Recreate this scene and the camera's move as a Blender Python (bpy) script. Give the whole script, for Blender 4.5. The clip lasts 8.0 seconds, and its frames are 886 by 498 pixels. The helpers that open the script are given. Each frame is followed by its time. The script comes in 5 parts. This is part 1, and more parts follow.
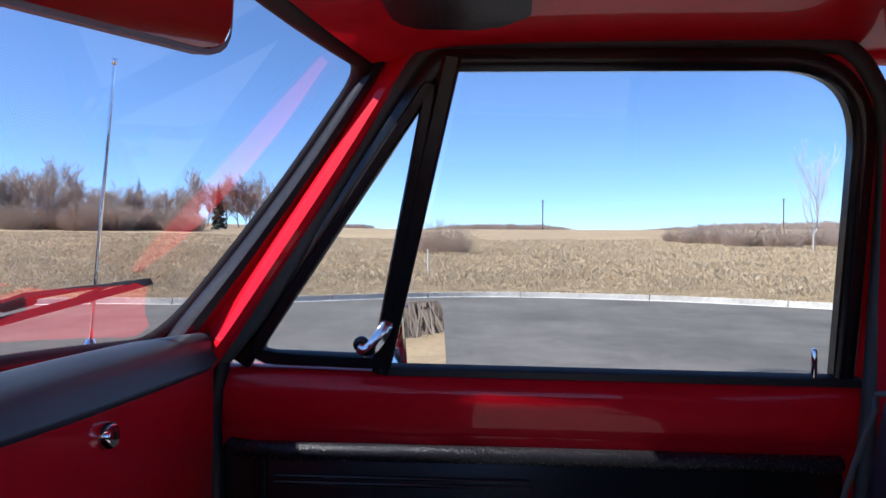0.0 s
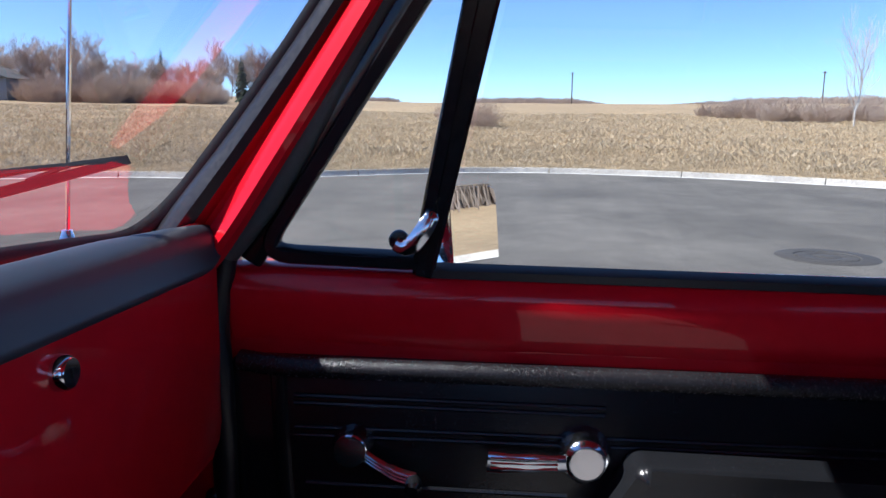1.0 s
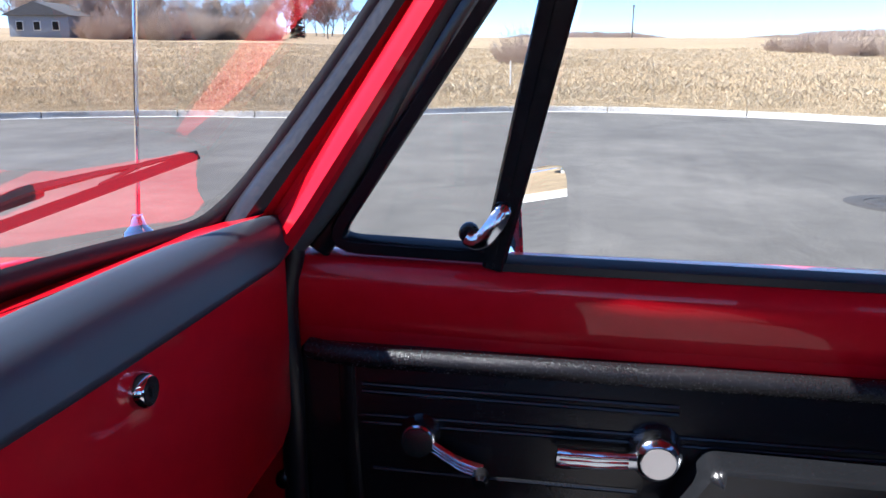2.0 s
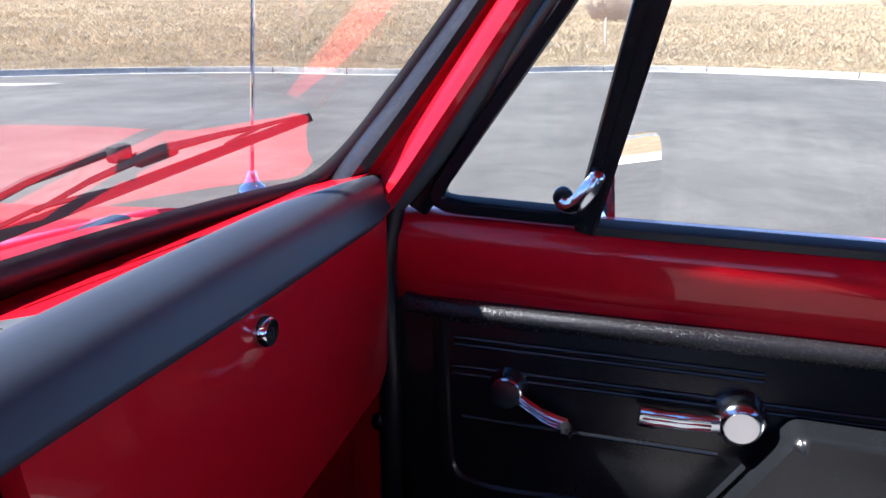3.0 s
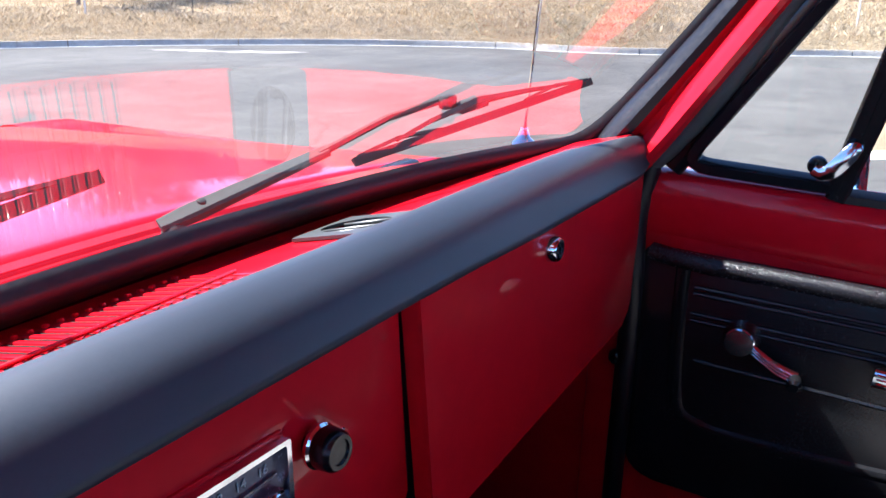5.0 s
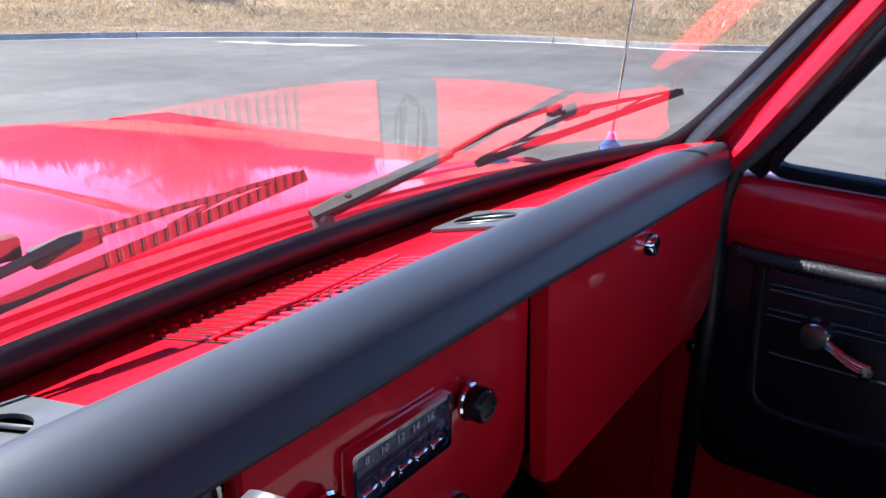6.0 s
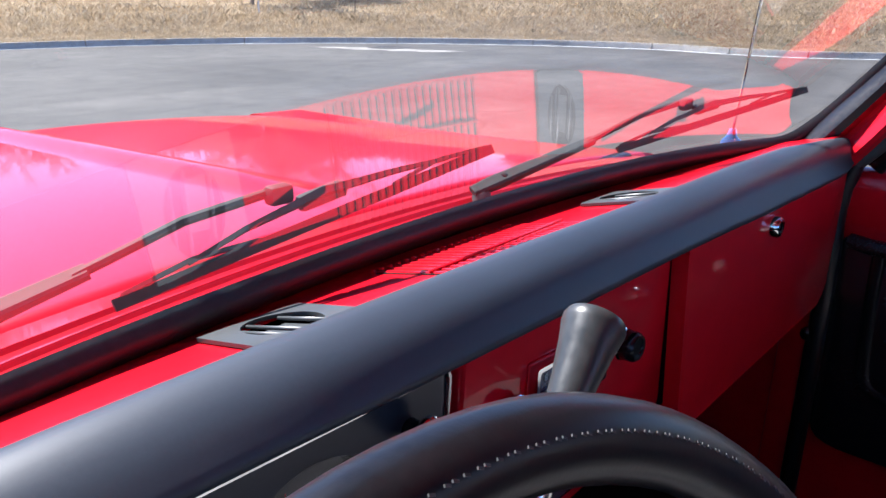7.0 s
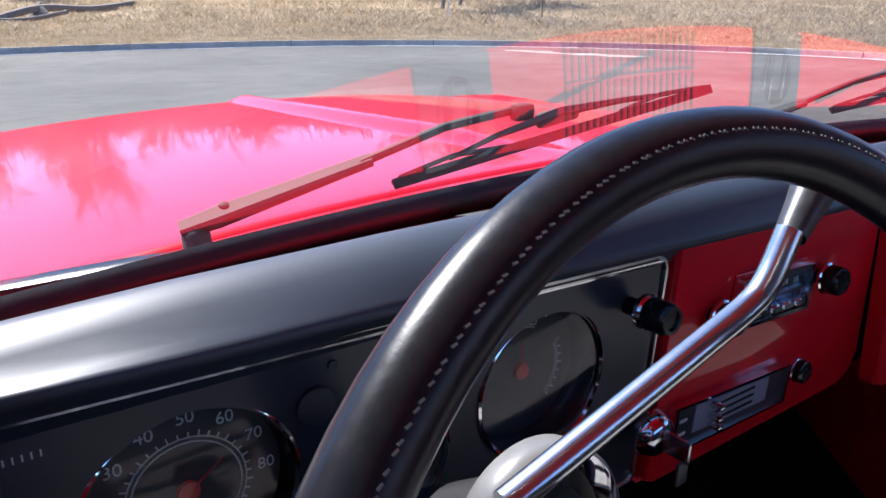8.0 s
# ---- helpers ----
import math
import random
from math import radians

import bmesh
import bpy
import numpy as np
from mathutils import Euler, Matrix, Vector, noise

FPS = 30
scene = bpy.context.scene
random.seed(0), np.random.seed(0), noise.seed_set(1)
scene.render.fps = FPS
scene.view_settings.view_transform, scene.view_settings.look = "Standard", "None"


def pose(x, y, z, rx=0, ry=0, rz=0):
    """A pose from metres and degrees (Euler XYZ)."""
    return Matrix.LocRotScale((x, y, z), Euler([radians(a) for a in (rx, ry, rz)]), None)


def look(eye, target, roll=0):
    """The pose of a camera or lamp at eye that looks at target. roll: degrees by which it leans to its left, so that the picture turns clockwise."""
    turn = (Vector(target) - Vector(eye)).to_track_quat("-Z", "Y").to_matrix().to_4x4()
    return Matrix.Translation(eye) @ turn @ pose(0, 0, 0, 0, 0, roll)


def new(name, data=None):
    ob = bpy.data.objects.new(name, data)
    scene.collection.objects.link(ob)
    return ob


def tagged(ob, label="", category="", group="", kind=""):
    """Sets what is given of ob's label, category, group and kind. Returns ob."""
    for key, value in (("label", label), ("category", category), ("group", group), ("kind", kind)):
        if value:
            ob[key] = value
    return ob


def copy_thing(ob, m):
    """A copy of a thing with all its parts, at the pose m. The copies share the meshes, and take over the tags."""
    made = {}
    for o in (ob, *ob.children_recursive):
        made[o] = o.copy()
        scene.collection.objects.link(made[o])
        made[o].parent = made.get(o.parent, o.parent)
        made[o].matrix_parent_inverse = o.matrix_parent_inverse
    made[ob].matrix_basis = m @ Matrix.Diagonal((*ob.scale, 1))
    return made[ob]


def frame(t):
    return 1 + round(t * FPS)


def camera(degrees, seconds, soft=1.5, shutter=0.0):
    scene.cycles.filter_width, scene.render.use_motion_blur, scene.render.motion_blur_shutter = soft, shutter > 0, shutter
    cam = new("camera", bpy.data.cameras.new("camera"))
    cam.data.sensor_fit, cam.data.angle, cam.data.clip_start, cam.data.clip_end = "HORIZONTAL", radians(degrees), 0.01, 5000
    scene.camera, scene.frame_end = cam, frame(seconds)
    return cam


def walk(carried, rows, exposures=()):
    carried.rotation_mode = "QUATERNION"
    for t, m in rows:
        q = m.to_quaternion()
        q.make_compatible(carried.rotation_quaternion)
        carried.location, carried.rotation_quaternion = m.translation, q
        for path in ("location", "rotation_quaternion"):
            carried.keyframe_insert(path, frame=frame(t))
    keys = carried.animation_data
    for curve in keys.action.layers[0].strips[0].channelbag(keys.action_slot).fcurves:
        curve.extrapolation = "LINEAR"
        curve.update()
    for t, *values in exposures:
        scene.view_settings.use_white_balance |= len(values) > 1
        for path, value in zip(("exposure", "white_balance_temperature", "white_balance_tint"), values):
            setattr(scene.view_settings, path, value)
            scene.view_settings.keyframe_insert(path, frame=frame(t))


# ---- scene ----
cam = camera(60.8, 8.0)
PATH = [
    (0, (0.043, -0.015, 1.486), (2.042, 0.057, 1.478), 0.3),
    (0.5, (0.194, 0.006, 1.464), (2.183, 0.115, 1.282), 0.5),
    (1, (0.271, 0.031, 1.48), (2.238, 0.166, 1.143), 0.5),
    (2.3, (0.304, 0.055, 1.544), (2.202, 0.379, 1.003), 0.2),
    (2.5, (0.294, 0.054, 1.546), (2.177, 0.427, 0.983), 0.3),
    (3, (0.265, 0.058, 1.546), (2.11, 0.541, 0.945), 0.3),
    (3.5, (0.229, 0.05, 1.547), (2.027, 0.665, 0.925), 0.4),
    (4, (0.186, 0.048, 1.541), (1.928, 0.8, 0.907), 0.6),
    (4.5, (0.144, 0.054, 1.54), (1.829, 0.919, 0.897), 0.7),
    (5, (0.095, 0.07, 1.548), (1.721, 1.03, 0.889), 0.7),
    (5.2, (0.071, 0.078, 1.551), (1.679, 1.064, 0.89), 0.8),
    (6.5, (-0.09, 0.074, 1.588), (1.408, 1.215, 0.914), 0.6),
    (7, (-0.169, 0.058, 1.579), (1.244, 1.306, 0.915), 0.5),
    (7.4, (-0.23, 0.031, 1.567), (1.084, 1.381, 0.895), 0.8),
    (7.5, (-0.242, 0.025, 1.558), (1.032, 1.418, 0.898), 0.5),
    (8, (-0.285, 0.005, 1.529), (0.803, 1.551, 0.875), 0.4),
]
walk(cam, [(t, look(eye, target, roll)) for t, eye, target, roll in PATH],
     [(0.0, 1.0, 5950, 13), (0.5, 0.7, 5950, 13), (1.2, 1.2, 5950, 13), (2.4, 1.77, 5950, 13), (3.5, 2.04, 5950, 13), (5.0, 2.1, 5950, 13), (6.5, 1.78, 5950, 13), (8.0, 1.54, 5950, 13)])

# ---- world and light ----
world = bpy.data.worlds.new("daylight")
scene.world = world
world.use_nodes = True
_wn = world.node_tree.nodes
_sky = _wn.new("ShaderNodeTexSky")
_sky.sky_type = "NISHITA"
_sky.sun_disc = False
SUN_AZ, SUN_EL = 9.0, 51.0   # degrees to the left of straight ahead, and up
_sky.sun_elevation = radians(SUN_EL)
_sky.sun_rotation = radians(-SUN_AZ)
_sky.altitude = 1200
_sky.air_density, _sky.dust_density, _sky.ozone_density = 0.6, 0.0, 6.0
world.node_tree.links.new(_sky.outputs[0], _wn["Background"].inputs[0])
_wn["Background"].inputs[1].default_value = 0.12
sun = new("sun", bpy.data.lights.new("sun", "SUN"))
sun.data.energy, sun.data.angle, sun.data.color = 4.6, radians(0.53), (1.0, 0.95, 0.88)
_sd = Vector((-math.sin(radians(SUN_AZ)) * math.cos(radians(SUN_EL)), math.cos(radians(SUN_AZ)) * math.cos(radians(SUN_EL)), math.sin(radians(SUN_EL))))
sun.matrix_world = look(tuple(_sd * 50), (0, 0, 0))

# ---- materials ----


def material(name, base, rough=0.5, metal=0.0, coat=0.0, spec=0.5):
    m = bpy.data.materials.new(name)
    m.use_nodes = True
    b = m.node_tree.nodes["Principled BSDF"]
    b.inputs["Base Color"].default_value = (*base, 1)
    b.inputs["Roughness"].default_value = rough
    b.inputs["Metallic"].default_value = metal
    b.inputs["Coat Weight"].default_value = coat
    b.inputs["Coat Roughness"].default_value = 0.03
    b.inputs["Specular IOR Level"].default_value = spec
    return m


def node(m, kind, **values):
    n = m.node_tree.nodes.new(kind)
    for k, v in values.items():
        n.inputs[k].default_value = v
    return n


def link(m, a, b):
    m.node_tree.links.new(a, b)


def grain(m, scale, low, high, big=0.0, big_low=0.8, big_high=1.2, bump=0.0, bump_scale=None, dist=0.002, rough=None, stretch=None):
    """Two scales of colour change, relief and uneven gloss on a material."""
    bs = m.node_tree.nodes["Principled BSDF"]
    tc = node(m, "ShaderNodeTexCoord")
    co = tc.outputs["Object"]
    if stretch:
        mp = node(m, "ShaderNodeMapping")
        mp.inputs["Scale"].default_value = stretch
        link(m, co, mp.inputs["Vector"])
        co = mp.outputs["Vector"]
    n1 = node(m, "ShaderNodeTexNoise", Scale=scale, Detail=6.0, Roughness=0.65)
    link(m, co, n1.inputs["Vector"])
    r1 = node(m, "ShaderNodeValToRGB")
    r1.color_ramp.elements[0].position, r1.color_ramp.elements[1].position = 0.3, 0.72
    r1.color_ramp.elements[0].color, r1.color_ramp.elements[1].color = (*low, 1), (*high, 1)
    link(m, n1.outputs["Fac"], r1.inputs["Fac"])
    out = r1.outputs["Color"]
    if big:
        n2 = node(m, "ShaderNodeTexNoise", Scale=big, Detail=3.0)
        link(m, co, n2.inputs["Vector"])
        mr = node(m, "ShaderNodeMapRange")
        mr.inputs["From Min"].default_value, mr.inputs["From Max"].default_value = 0.3, 0.7
        mr.inputs["To Min"].default_value, mr.inputs["To Max"].default_value = big_low, big_high
        link(m, n2.outputs["Fac"], mr.inputs["Value"])
        mul = m.node_tree.nodes.new("ShaderNodeVectorMath")
        mul.operation = "SCALE"
        link(m, out, mul.inputs[0])
        link(m, mr.outputs[0], mul.inputs["Scale"])
        out = mul.outputs[0]
    link(m, out, bs.inputs["Base Color"])
    if bump:
        n3 = node(m, "ShaderNodeTexNoise", Scale=bump_scale or scale, Detail=4.0)
        link(m, co, n3.inputs["Vector"])
        bp = node(m, "ShaderNodeBump", Strength=bump, Distance=dist)
        link(m, n3.outputs["Fac"], bp.inputs["Height"])
        link(m, bp.outputs[0], bs.inputs["Normal"])
    if rough:
        mr2 = node(m, "ShaderNodeMapRange")
        mr2.inputs["From Min"].default_value, mr2.inputs["From Max"].default_value = 0.3, 0.7
        mr2.inputs["To Min"].default_value, mr2.inputs["To Max"].default_value = rough
        link(m, n1.outputs["Fac"], mr2.inputs["Value"])
        link(m, mr2.outputs[0], bs.inputs["Roughness"])
    return m


def glass(name, tint=(1, 1, 1), f0=0.08, haze=0.0):
    """A thin pane: clear, with a gloss that grows towards grazing sight."""
    m = bpy.data.materials.new(name)
    m.use_nodes = True
    nt = m.node_tree
    nt.nodes.remove(nt.nodes["Principled BSDF"])
    tr = node(m, "ShaderNodeBsdfTransparent", Color=(*tint, 1))
    gl = node(m, "ShaderNodeBsdfGlossy", Roughness=haze)
    lw = node(m, "ShaderNodeLayerWeight", Blend=0.5)
    pw = nt.nodes.new("ShaderNodeMath")
    pw.operation = "POWER"
    pw.inputs[1].default_value = 3.6
    ma = nt.nodes.new("ShaderNodeMath")
    ma.operation = "MULTIPLY_ADD"
    ma.inputs[1].default_value, ma.inputs[2].default_value = 1 - f0, f0
    mx = node(m, "ShaderNodeMixShader")
    link(m, lw.outputs["Facing"], pw.inputs[0])
    link(m, pw.outputs[0], ma.inputs[0])
    link(m, ma.outputs[0], mx.inputs[0])
    link(m, tr.outputs[0], mx.inputs[1])
    link(m, gl.outputs[0], mx.inputs[2])
    link(m, mx.outputs[0], nt.nodes["Material Output"].inputs[0])
    return m


RED = grain(material("red_enamel", (0.66, 0.005, 0.016), 0.35, coat=0.65, spec=0.12), 35, (0.63, 0.004, 0.014), (0.70, 0.006, 0.019), big=3, big_low=0.94, big_high=1.04, bump=0.02, bump_scale=90, dist=0.0004)
PAD = grain(material("black_dash_vinyl", (0.026, 0.033, 0.042), 0.42, spec=0.6), 400, (0.024, 0.031, 0.043), (0.029, 0.037, 0.050), big=6, bump=0.05, bump_scale=900, dist=0.0004, rough=(0.45, 0.49))
DOORBLACK = grain(material("black_grained_plastic", (0.010, 0.010, 0.012), 0.3), 300, (0.008, 0.009, 0.011), (0.013, 0.014, 0.016), big=8, bump=0.22, bump_scale=420, dist=0.0010, rough=(0.20, 0.28))
BEADBLACK = grain(material("coarse_black_vinyl", (0.014, 0.014, 0.016), 0.3), 300, (0.012, 0.012, 0.014), (0.02, 0.02, 0.022), big=8, bump=0.9, bump_scale=520, dist=0.0012, rough=(0.2, 0.3))
RUBBER = grain(material("black_rubber", (0.015, 0.016, 0.017), 0.5), 200, (0.012, 0.013, 0.014), (0.024, 0.025, 0.027), big=10, bump=0.1, bump_scale=300, dist=0.0006, rough=(0.38, 0.55))
LIPRUBBER = grain(material("black_gasket_rubber", (0.010, 0.010, 0.013), 0.35, spec=0.4), 200, (0.008, 0.008, 0.011), (0.014, 0.014, 0.018), big=10, rough=(0.28, 0.40))
# Black seal rubber made paler, with the light on it in the colour.
LITRUBBER = grain(material("lit_seal_rubber", (0.045, 0.055, 0.055), 0.55), 200, (0.040, 0.049, 0.049), (0.055, 0.066, 0.066), big=10, bump=0.1, bump_scale=300, dist=0.0006, rough=(0.48, 0.6))
FRAMEBLACK = grain(material("black_gloss_paint", (0.008, 0.008, 0.009), 0.22), 120, (0.006, 0.006, 0.007), (0.011, 0.011, 0.012), big=5, rough=(0.15, 0.28))
WIPERBLACK = grain(material("matt_black_steel", (0.02, 0.02, 0.02), 0.7, spec=0.25), 150, (0.055, 0.053, 0.050), (0.085, 0.081, 0.076), big=12, bump=0.1, dist=0.0005, rough=(0.6, 0.72))
TYRE = grain(material("tyre_rubber", (0.02, 0.02, 0.02), 0.8), 60, (0.016, 0.016, 0.016), (0.03, 0.03, 0.03), big=6, bump=0.3, dist=0.003)
DULLCHROME = grain(material("dull_chrome", (0.25, 0.27, 0.31), 0.2, metal=1.0), 60, (0.22, 0.24, 0.28), (0.28, 0.30, 0.34), rough=(0.16, 0.26))
SATIN = grain(material("satin_steel", (0.72, 0.73, 0.75), 0.22, metal=1.0), 40, (0.68, 0.69, 0.71), (0.76, 0.77, 0.79), rough=(0.2, 0.24))
HANDLECHROME = grain(material("worn_handle_chrome", (0.6, 0.64, 0.7), 0.14, metal=1.0), 60, (0.55, 0.59, 0.65), (0.66, 0.70, 0.75), big=20, rough=(0.09, 0.2))
CHROME = grain(material("chrome", (0.82, 0.83, 0.85), 0.06, metal=1.0), 60, (0.78, 0.79, 0.81), (0.86, 0.87, 0.88), big=20, rough=(0.03, 0.12))
BRUSHED = grain(material("turned_aluminium", (0.7, 0.7, 0.71), 0.25, metal=1.0), 20, (0.66, 0.66, 0.68), (0.76, 0.76, 0.77), rough=(0.22, 0.28))
GREY = grain(material("grey_plastic", (0.05, 0.055, 0.055), 0.42, spec=0.9), 250, (0.045, 0.05, 0.05), (0.058, 0.063, 0.063), big=15, bump=0.1, dist=0.0005, rough=(0.40, 0.46))
KNOBGREY = grain(material("dark_grey_knob_plastic", (0.035, 0.038, 0.038), 0.35), 150, (0.03, 0.033, 0.033), (0.045, 0.048, 0.048), big=30, bump=0.05, dist=0.0004, rough=(0.28, 0.42))
DIALBLACK = grain(material("dial_black", (0.02, 0.023, 0.027), 0.5), 300, (0.018, 0.021, 0.025), (0.023, 0.026, 0.030), rough=(0.45, 0.6))
CLUSTERBLACK = grain(material("cluster_black", (0.022, 0.026, 0.036), 0.3), 300, (0.019, 0.023, 0.033), (0.025, 0.029, 0.039), big=12, rough=(0.28, 0.32))
MARK = material("dial_marking", (0.50, 0.56, 0.53), 0.6)
NEEDLE = material("needle_red", (0.6, 0.02, 0.03), 0.4)
RADIOFACE = grain(material("radio_face", (0.10, 0.12, 0.17), 0.2, metal=0.6), 200, (0.06, 0.07, 0.11), (0.14, 0.16, 0.22), rough=(0.12, 0.3))
SCALEGREY = grain(material("blue_grey_scale", (0.22, 0.25, 0.32), 0.4), 200, (0.19, 0.22, 0.29), (0.25, 0.28, 0.35), rough=(0.35, 0.5))
# Near-black that stands for the shade in slots, openings and hidden boxes.
HOLE = material("shade_black", (0.004, 0.004, 0.004), 0.9)
LEATHER = grain(material("black_leather", (0.009, 0.009, 0.011), 0.3, spec=0.35), 250, (0.008, 0.008, 0.010), (0.012, 0.012, 0.014), big=20, bump=0.08, bump_scale=700, dist=0.0005, rough=(0.28, 0.33))
WHEELBLACK = grain(material("matt_black_column_paint", (0.008, 0.008, 0.009), 0.6, spec=0.3), 120, (0.006, 0.006, 0.007), (0.011, 0.011, 0.012), big=5, rough=(0.5, 0.65))
SEATVINYL = grain(material("dark_navy_vinyl", (0.012, 0.013, 0.025), 0.5), 200, (0.010, 0.010, 0.02), (0.018, 0.019, 0.03), big=8, bump=0.2, dist=0.001, rough=(0.42, 0.6))
THREAD = material("grey_thread", (0.08, 0.08, 0.08), 0.8)
CREAM = grain(material("cream_paint", (0.15, 0.147, 0.138), 0.5), 120, (0.14, 0.137, 0.128), (0.16, 0.157, 0.148), big=20, rough=(0.28, 0.4))
MIRROR = material("mirror_silver", (0.9, 0.9, 0.9), 0.01, metal=1.0)
# Unseen cloth, kept pale so that it bounces sun into the cab.
BOUNCECLOTH = grain(material("bounce_cloth", (0.19, 0.185, 0.185), 0.9), 300, (0.17, 0.165, 0.165), (0.21, 0.205, 0.205), big=12, bump=0.4, bump_scale=600, dist=0.001)
CARPET = grain(material("black_carpet", (0.012, 0.012, 0.012), 0.95), 400, (0.006, 0.006, 0.006), (0.02, 0.02, 0.02), big=10, bump=0.8, dist=0.004)
WINDSHIELD = glass("windshield_glass", (0.95, 0.97, 0.96), 0.105, 0.02)
SIDEGLASS = glass("side_glass", (0.97, 0.99, 0.98), 0.025)
LENS = glass("gauge_lens", (0.98, 0.98, 0.98), 0.03, 0.04)
ASPHALT = grain(material("asphalt", (0.1, 0.1, 0.1), 0.9), 45, (0.070, 0.063, 0.055), (0.146, 0.132, 0.115), big=0.30, big_low=0.74, big_high=1.18, bump=0.5, bump_scale=60, dist=0.01)


def cracked(m, scale, width, dark):
    """Fine wandering cracks, darker than the surface round them."""
    nt = m.node_tree
    bs = nt.nodes["Principled BSDF"]
    src = bs.inputs["Base Color"].links[0].from_socket
    tc = node(m, "ShaderNodeTexCoord")
    nz = node(m, "ShaderNodeTexNoise", Scale=0.9, Detail=4.0)
    ad = nt.nodes.new("ShaderNodeVectorMath")
    ad.operation = "MULTIPLY_ADD"
    ad.inputs[1].default_value = (0.7, 0.7, 0.7)
    link(m, tc.outputs["Object"], nz.inputs["Vector"])
    link(m, nz.outputs["Color"], ad.inputs[0])
    link(m, tc.outputs["Object"], ad.inputs[2])
    vo = node(m, "ShaderNodeTexVoronoi", Scale=scale)
    vo.feature = "DISTANCE_TO_EDGE"
    link(m, ad.outputs[0], vo.inputs["Vector"])
    mr = node(m, "ShaderNodeMapRange")
    mr.inputs["From Max"].default_value = width * scale
    mr.inputs["To Min"].default_value, mr.inputs["To Max"].default_value = dark, 1.0
    link(m, vo.outputs["Distance"], mr.inputs["Value"])
    mul = nt.nodes.new("ShaderNodeVectorMath")
    mul.operation = "SCALE"
    link(m, src, mul.inputs[0])
    link(m, mr.outputs[0], mul.inputs["Scale"])
    link(m, mul.outputs[0], bs.inputs["Base Color"])


def mottle(m, scale, low, high, stretch=(1, 1, 1)):
    """Uneven patches with broken edges, over the colour that a material has."""
    nt = m.node_tree
    bs = nt.nodes["Principled BSDF"]
    src = bs.inputs["Base Color"].links[0].from_socket
    tc = node(m, "ShaderNodeTexCoord")
    mp = node(m, "ShaderNodeMapping")
    mp.inputs["Scale"].default_value = stretch
    link(m, tc.outputs["Object"], mp.inputs["Vector"])
    nz = node(m, "ShaderNodeTexNoise", Scale=scale, Detail=9.0, Roughness=0.72, Distortion=0.6)
    link(m, mp.outputs["Vector"], nz.inputs["Vector"])
    mr = node(m, "ShaderNodeMapRange")
    mr.inputs["From Min"].default_value, mr.inputs["From Max"].default_value = 0.32, 0.68
    mr.inputs["To Min"].default_value, mr.inputs["To Max"].default_value = low, high
    link(m, nz.outputs["Fac"], mr.inputs["Value"])
    mul = nt.nodes.new("ShaderNodeVectorMath")
    mul.operation = "SCALE"
    link(m, src, mul.inputs[0])
    link(m, mr.outputs[0], mul.inputs["Scale"])
    link(m, mul.outputs[0], bs.inputs["Base Color"])
    return mul.outputs[0]


mottle(ASPHALT, 1.6, 0.80, 1.20)
mottle(ASPHALT, 0.7, 0.86, 1.14, (0.25, 1.6, 1))
cracked(ASPHALT, 0.13, 0.035, 0.78)
cracked(ASPHALT, 0.31, 0.016, 0.82)
CONCRETE = grain(material("kerb_concrete", (0.45, 0.43, 0.4), 0.85), 8, (0.38, 0.35, 0.31), (0.54, 0.50, 0.45), big=0.8, big_low=0.75, big_high=1.15, bump=0.4, bump_scale=40, dist=0.01)
# The kerb's concrete again, paler: sunlight on the gutter put into the colour.
SUNCONCRETE = grain(material("sunlit_gutter_concrete", (0.7, 0.68, 0.64), 0.85), 6, (0.58, 0.56, 0.52), (0.78, 0.76, 0.72), big=0.7, big_low=0.85, big_high=1.1, bump=0.3, bump_scale=40, dist=0.01)
SAND = grain(material("pale_sand", (0.4, 0.36, 0.3), 0.95), 14, (0.26, 0.24, 0.21), (0.50, 0.46, 0.40), big=2.0, big_low=0.7, big_high=1.15, bump=0.4, dist=0.004)
STRAW = grain(material("dry_meadow", (0.3, 0.24, 0.14), 0.95), 3.5, (0.22, 0.157, 0.086), (0.39, 0.281, 0.164), big=0.09, big_low=0.8, big_high=1.15, bump=0.18, bump_scale=14, dist=0.04)
mottle(STRAW, 2.4, 0.74, 1.40)
IRON = grain(material("manhole_iron", (0.06, 0.055, 0.05), 0.7, metal=0.3), 30, (0.05, 0.045, 0.04), (0.10, 0.09, 0.08), bump=0.6, dist=0.004)


def island_material(name, colours, rough=0.9):
    """One material whose colour differs from island to island of a mesh."""
    m = material(name, colours[0], rough)
    g = node(m, "ShaderNodeNewGeometry")
    r = node(m, "ShaderNodeValToRGB")
    el = r.color_ramp.elements
    while len(el) < len(colours):
        el.new(0.5)
    for i, c in enumerate(colours):
        el[i].position, el[i].color = i / (len(colours) - 1), (*c, 1)
    link(m, g.outputs["Random Per Island"], r.inputs["Fac"])
    link(m, r.outputs["Color"], m.node_tree.nodes["Principled BSDF"].inputs["Base Color"])
    return m


def let_light_through(m, share):
    """Thin leaves and stems: part of the light passes through."""
    nt = m.node_tree
    bs, out = nt.nodes["Principled BSDF"], nt.nodes["Material Output"]
    tl = node(m, "ShaderNodeBsdfTranslucent")
    src = bs.inputs["Base Color"].links[0].from_socket
    link(m, src, tl.inputs["Color"])
    mx = node(m, "ShaderNodeMixShader")
    mx.inputs[0].default_value = share
    link(m, bs.outputs[0], mx.inputs[1])
    link(m, tl.outputs[0], mx.inputs[2])
    link(m, mx.outputs[0], out.inputs[0])
    return m


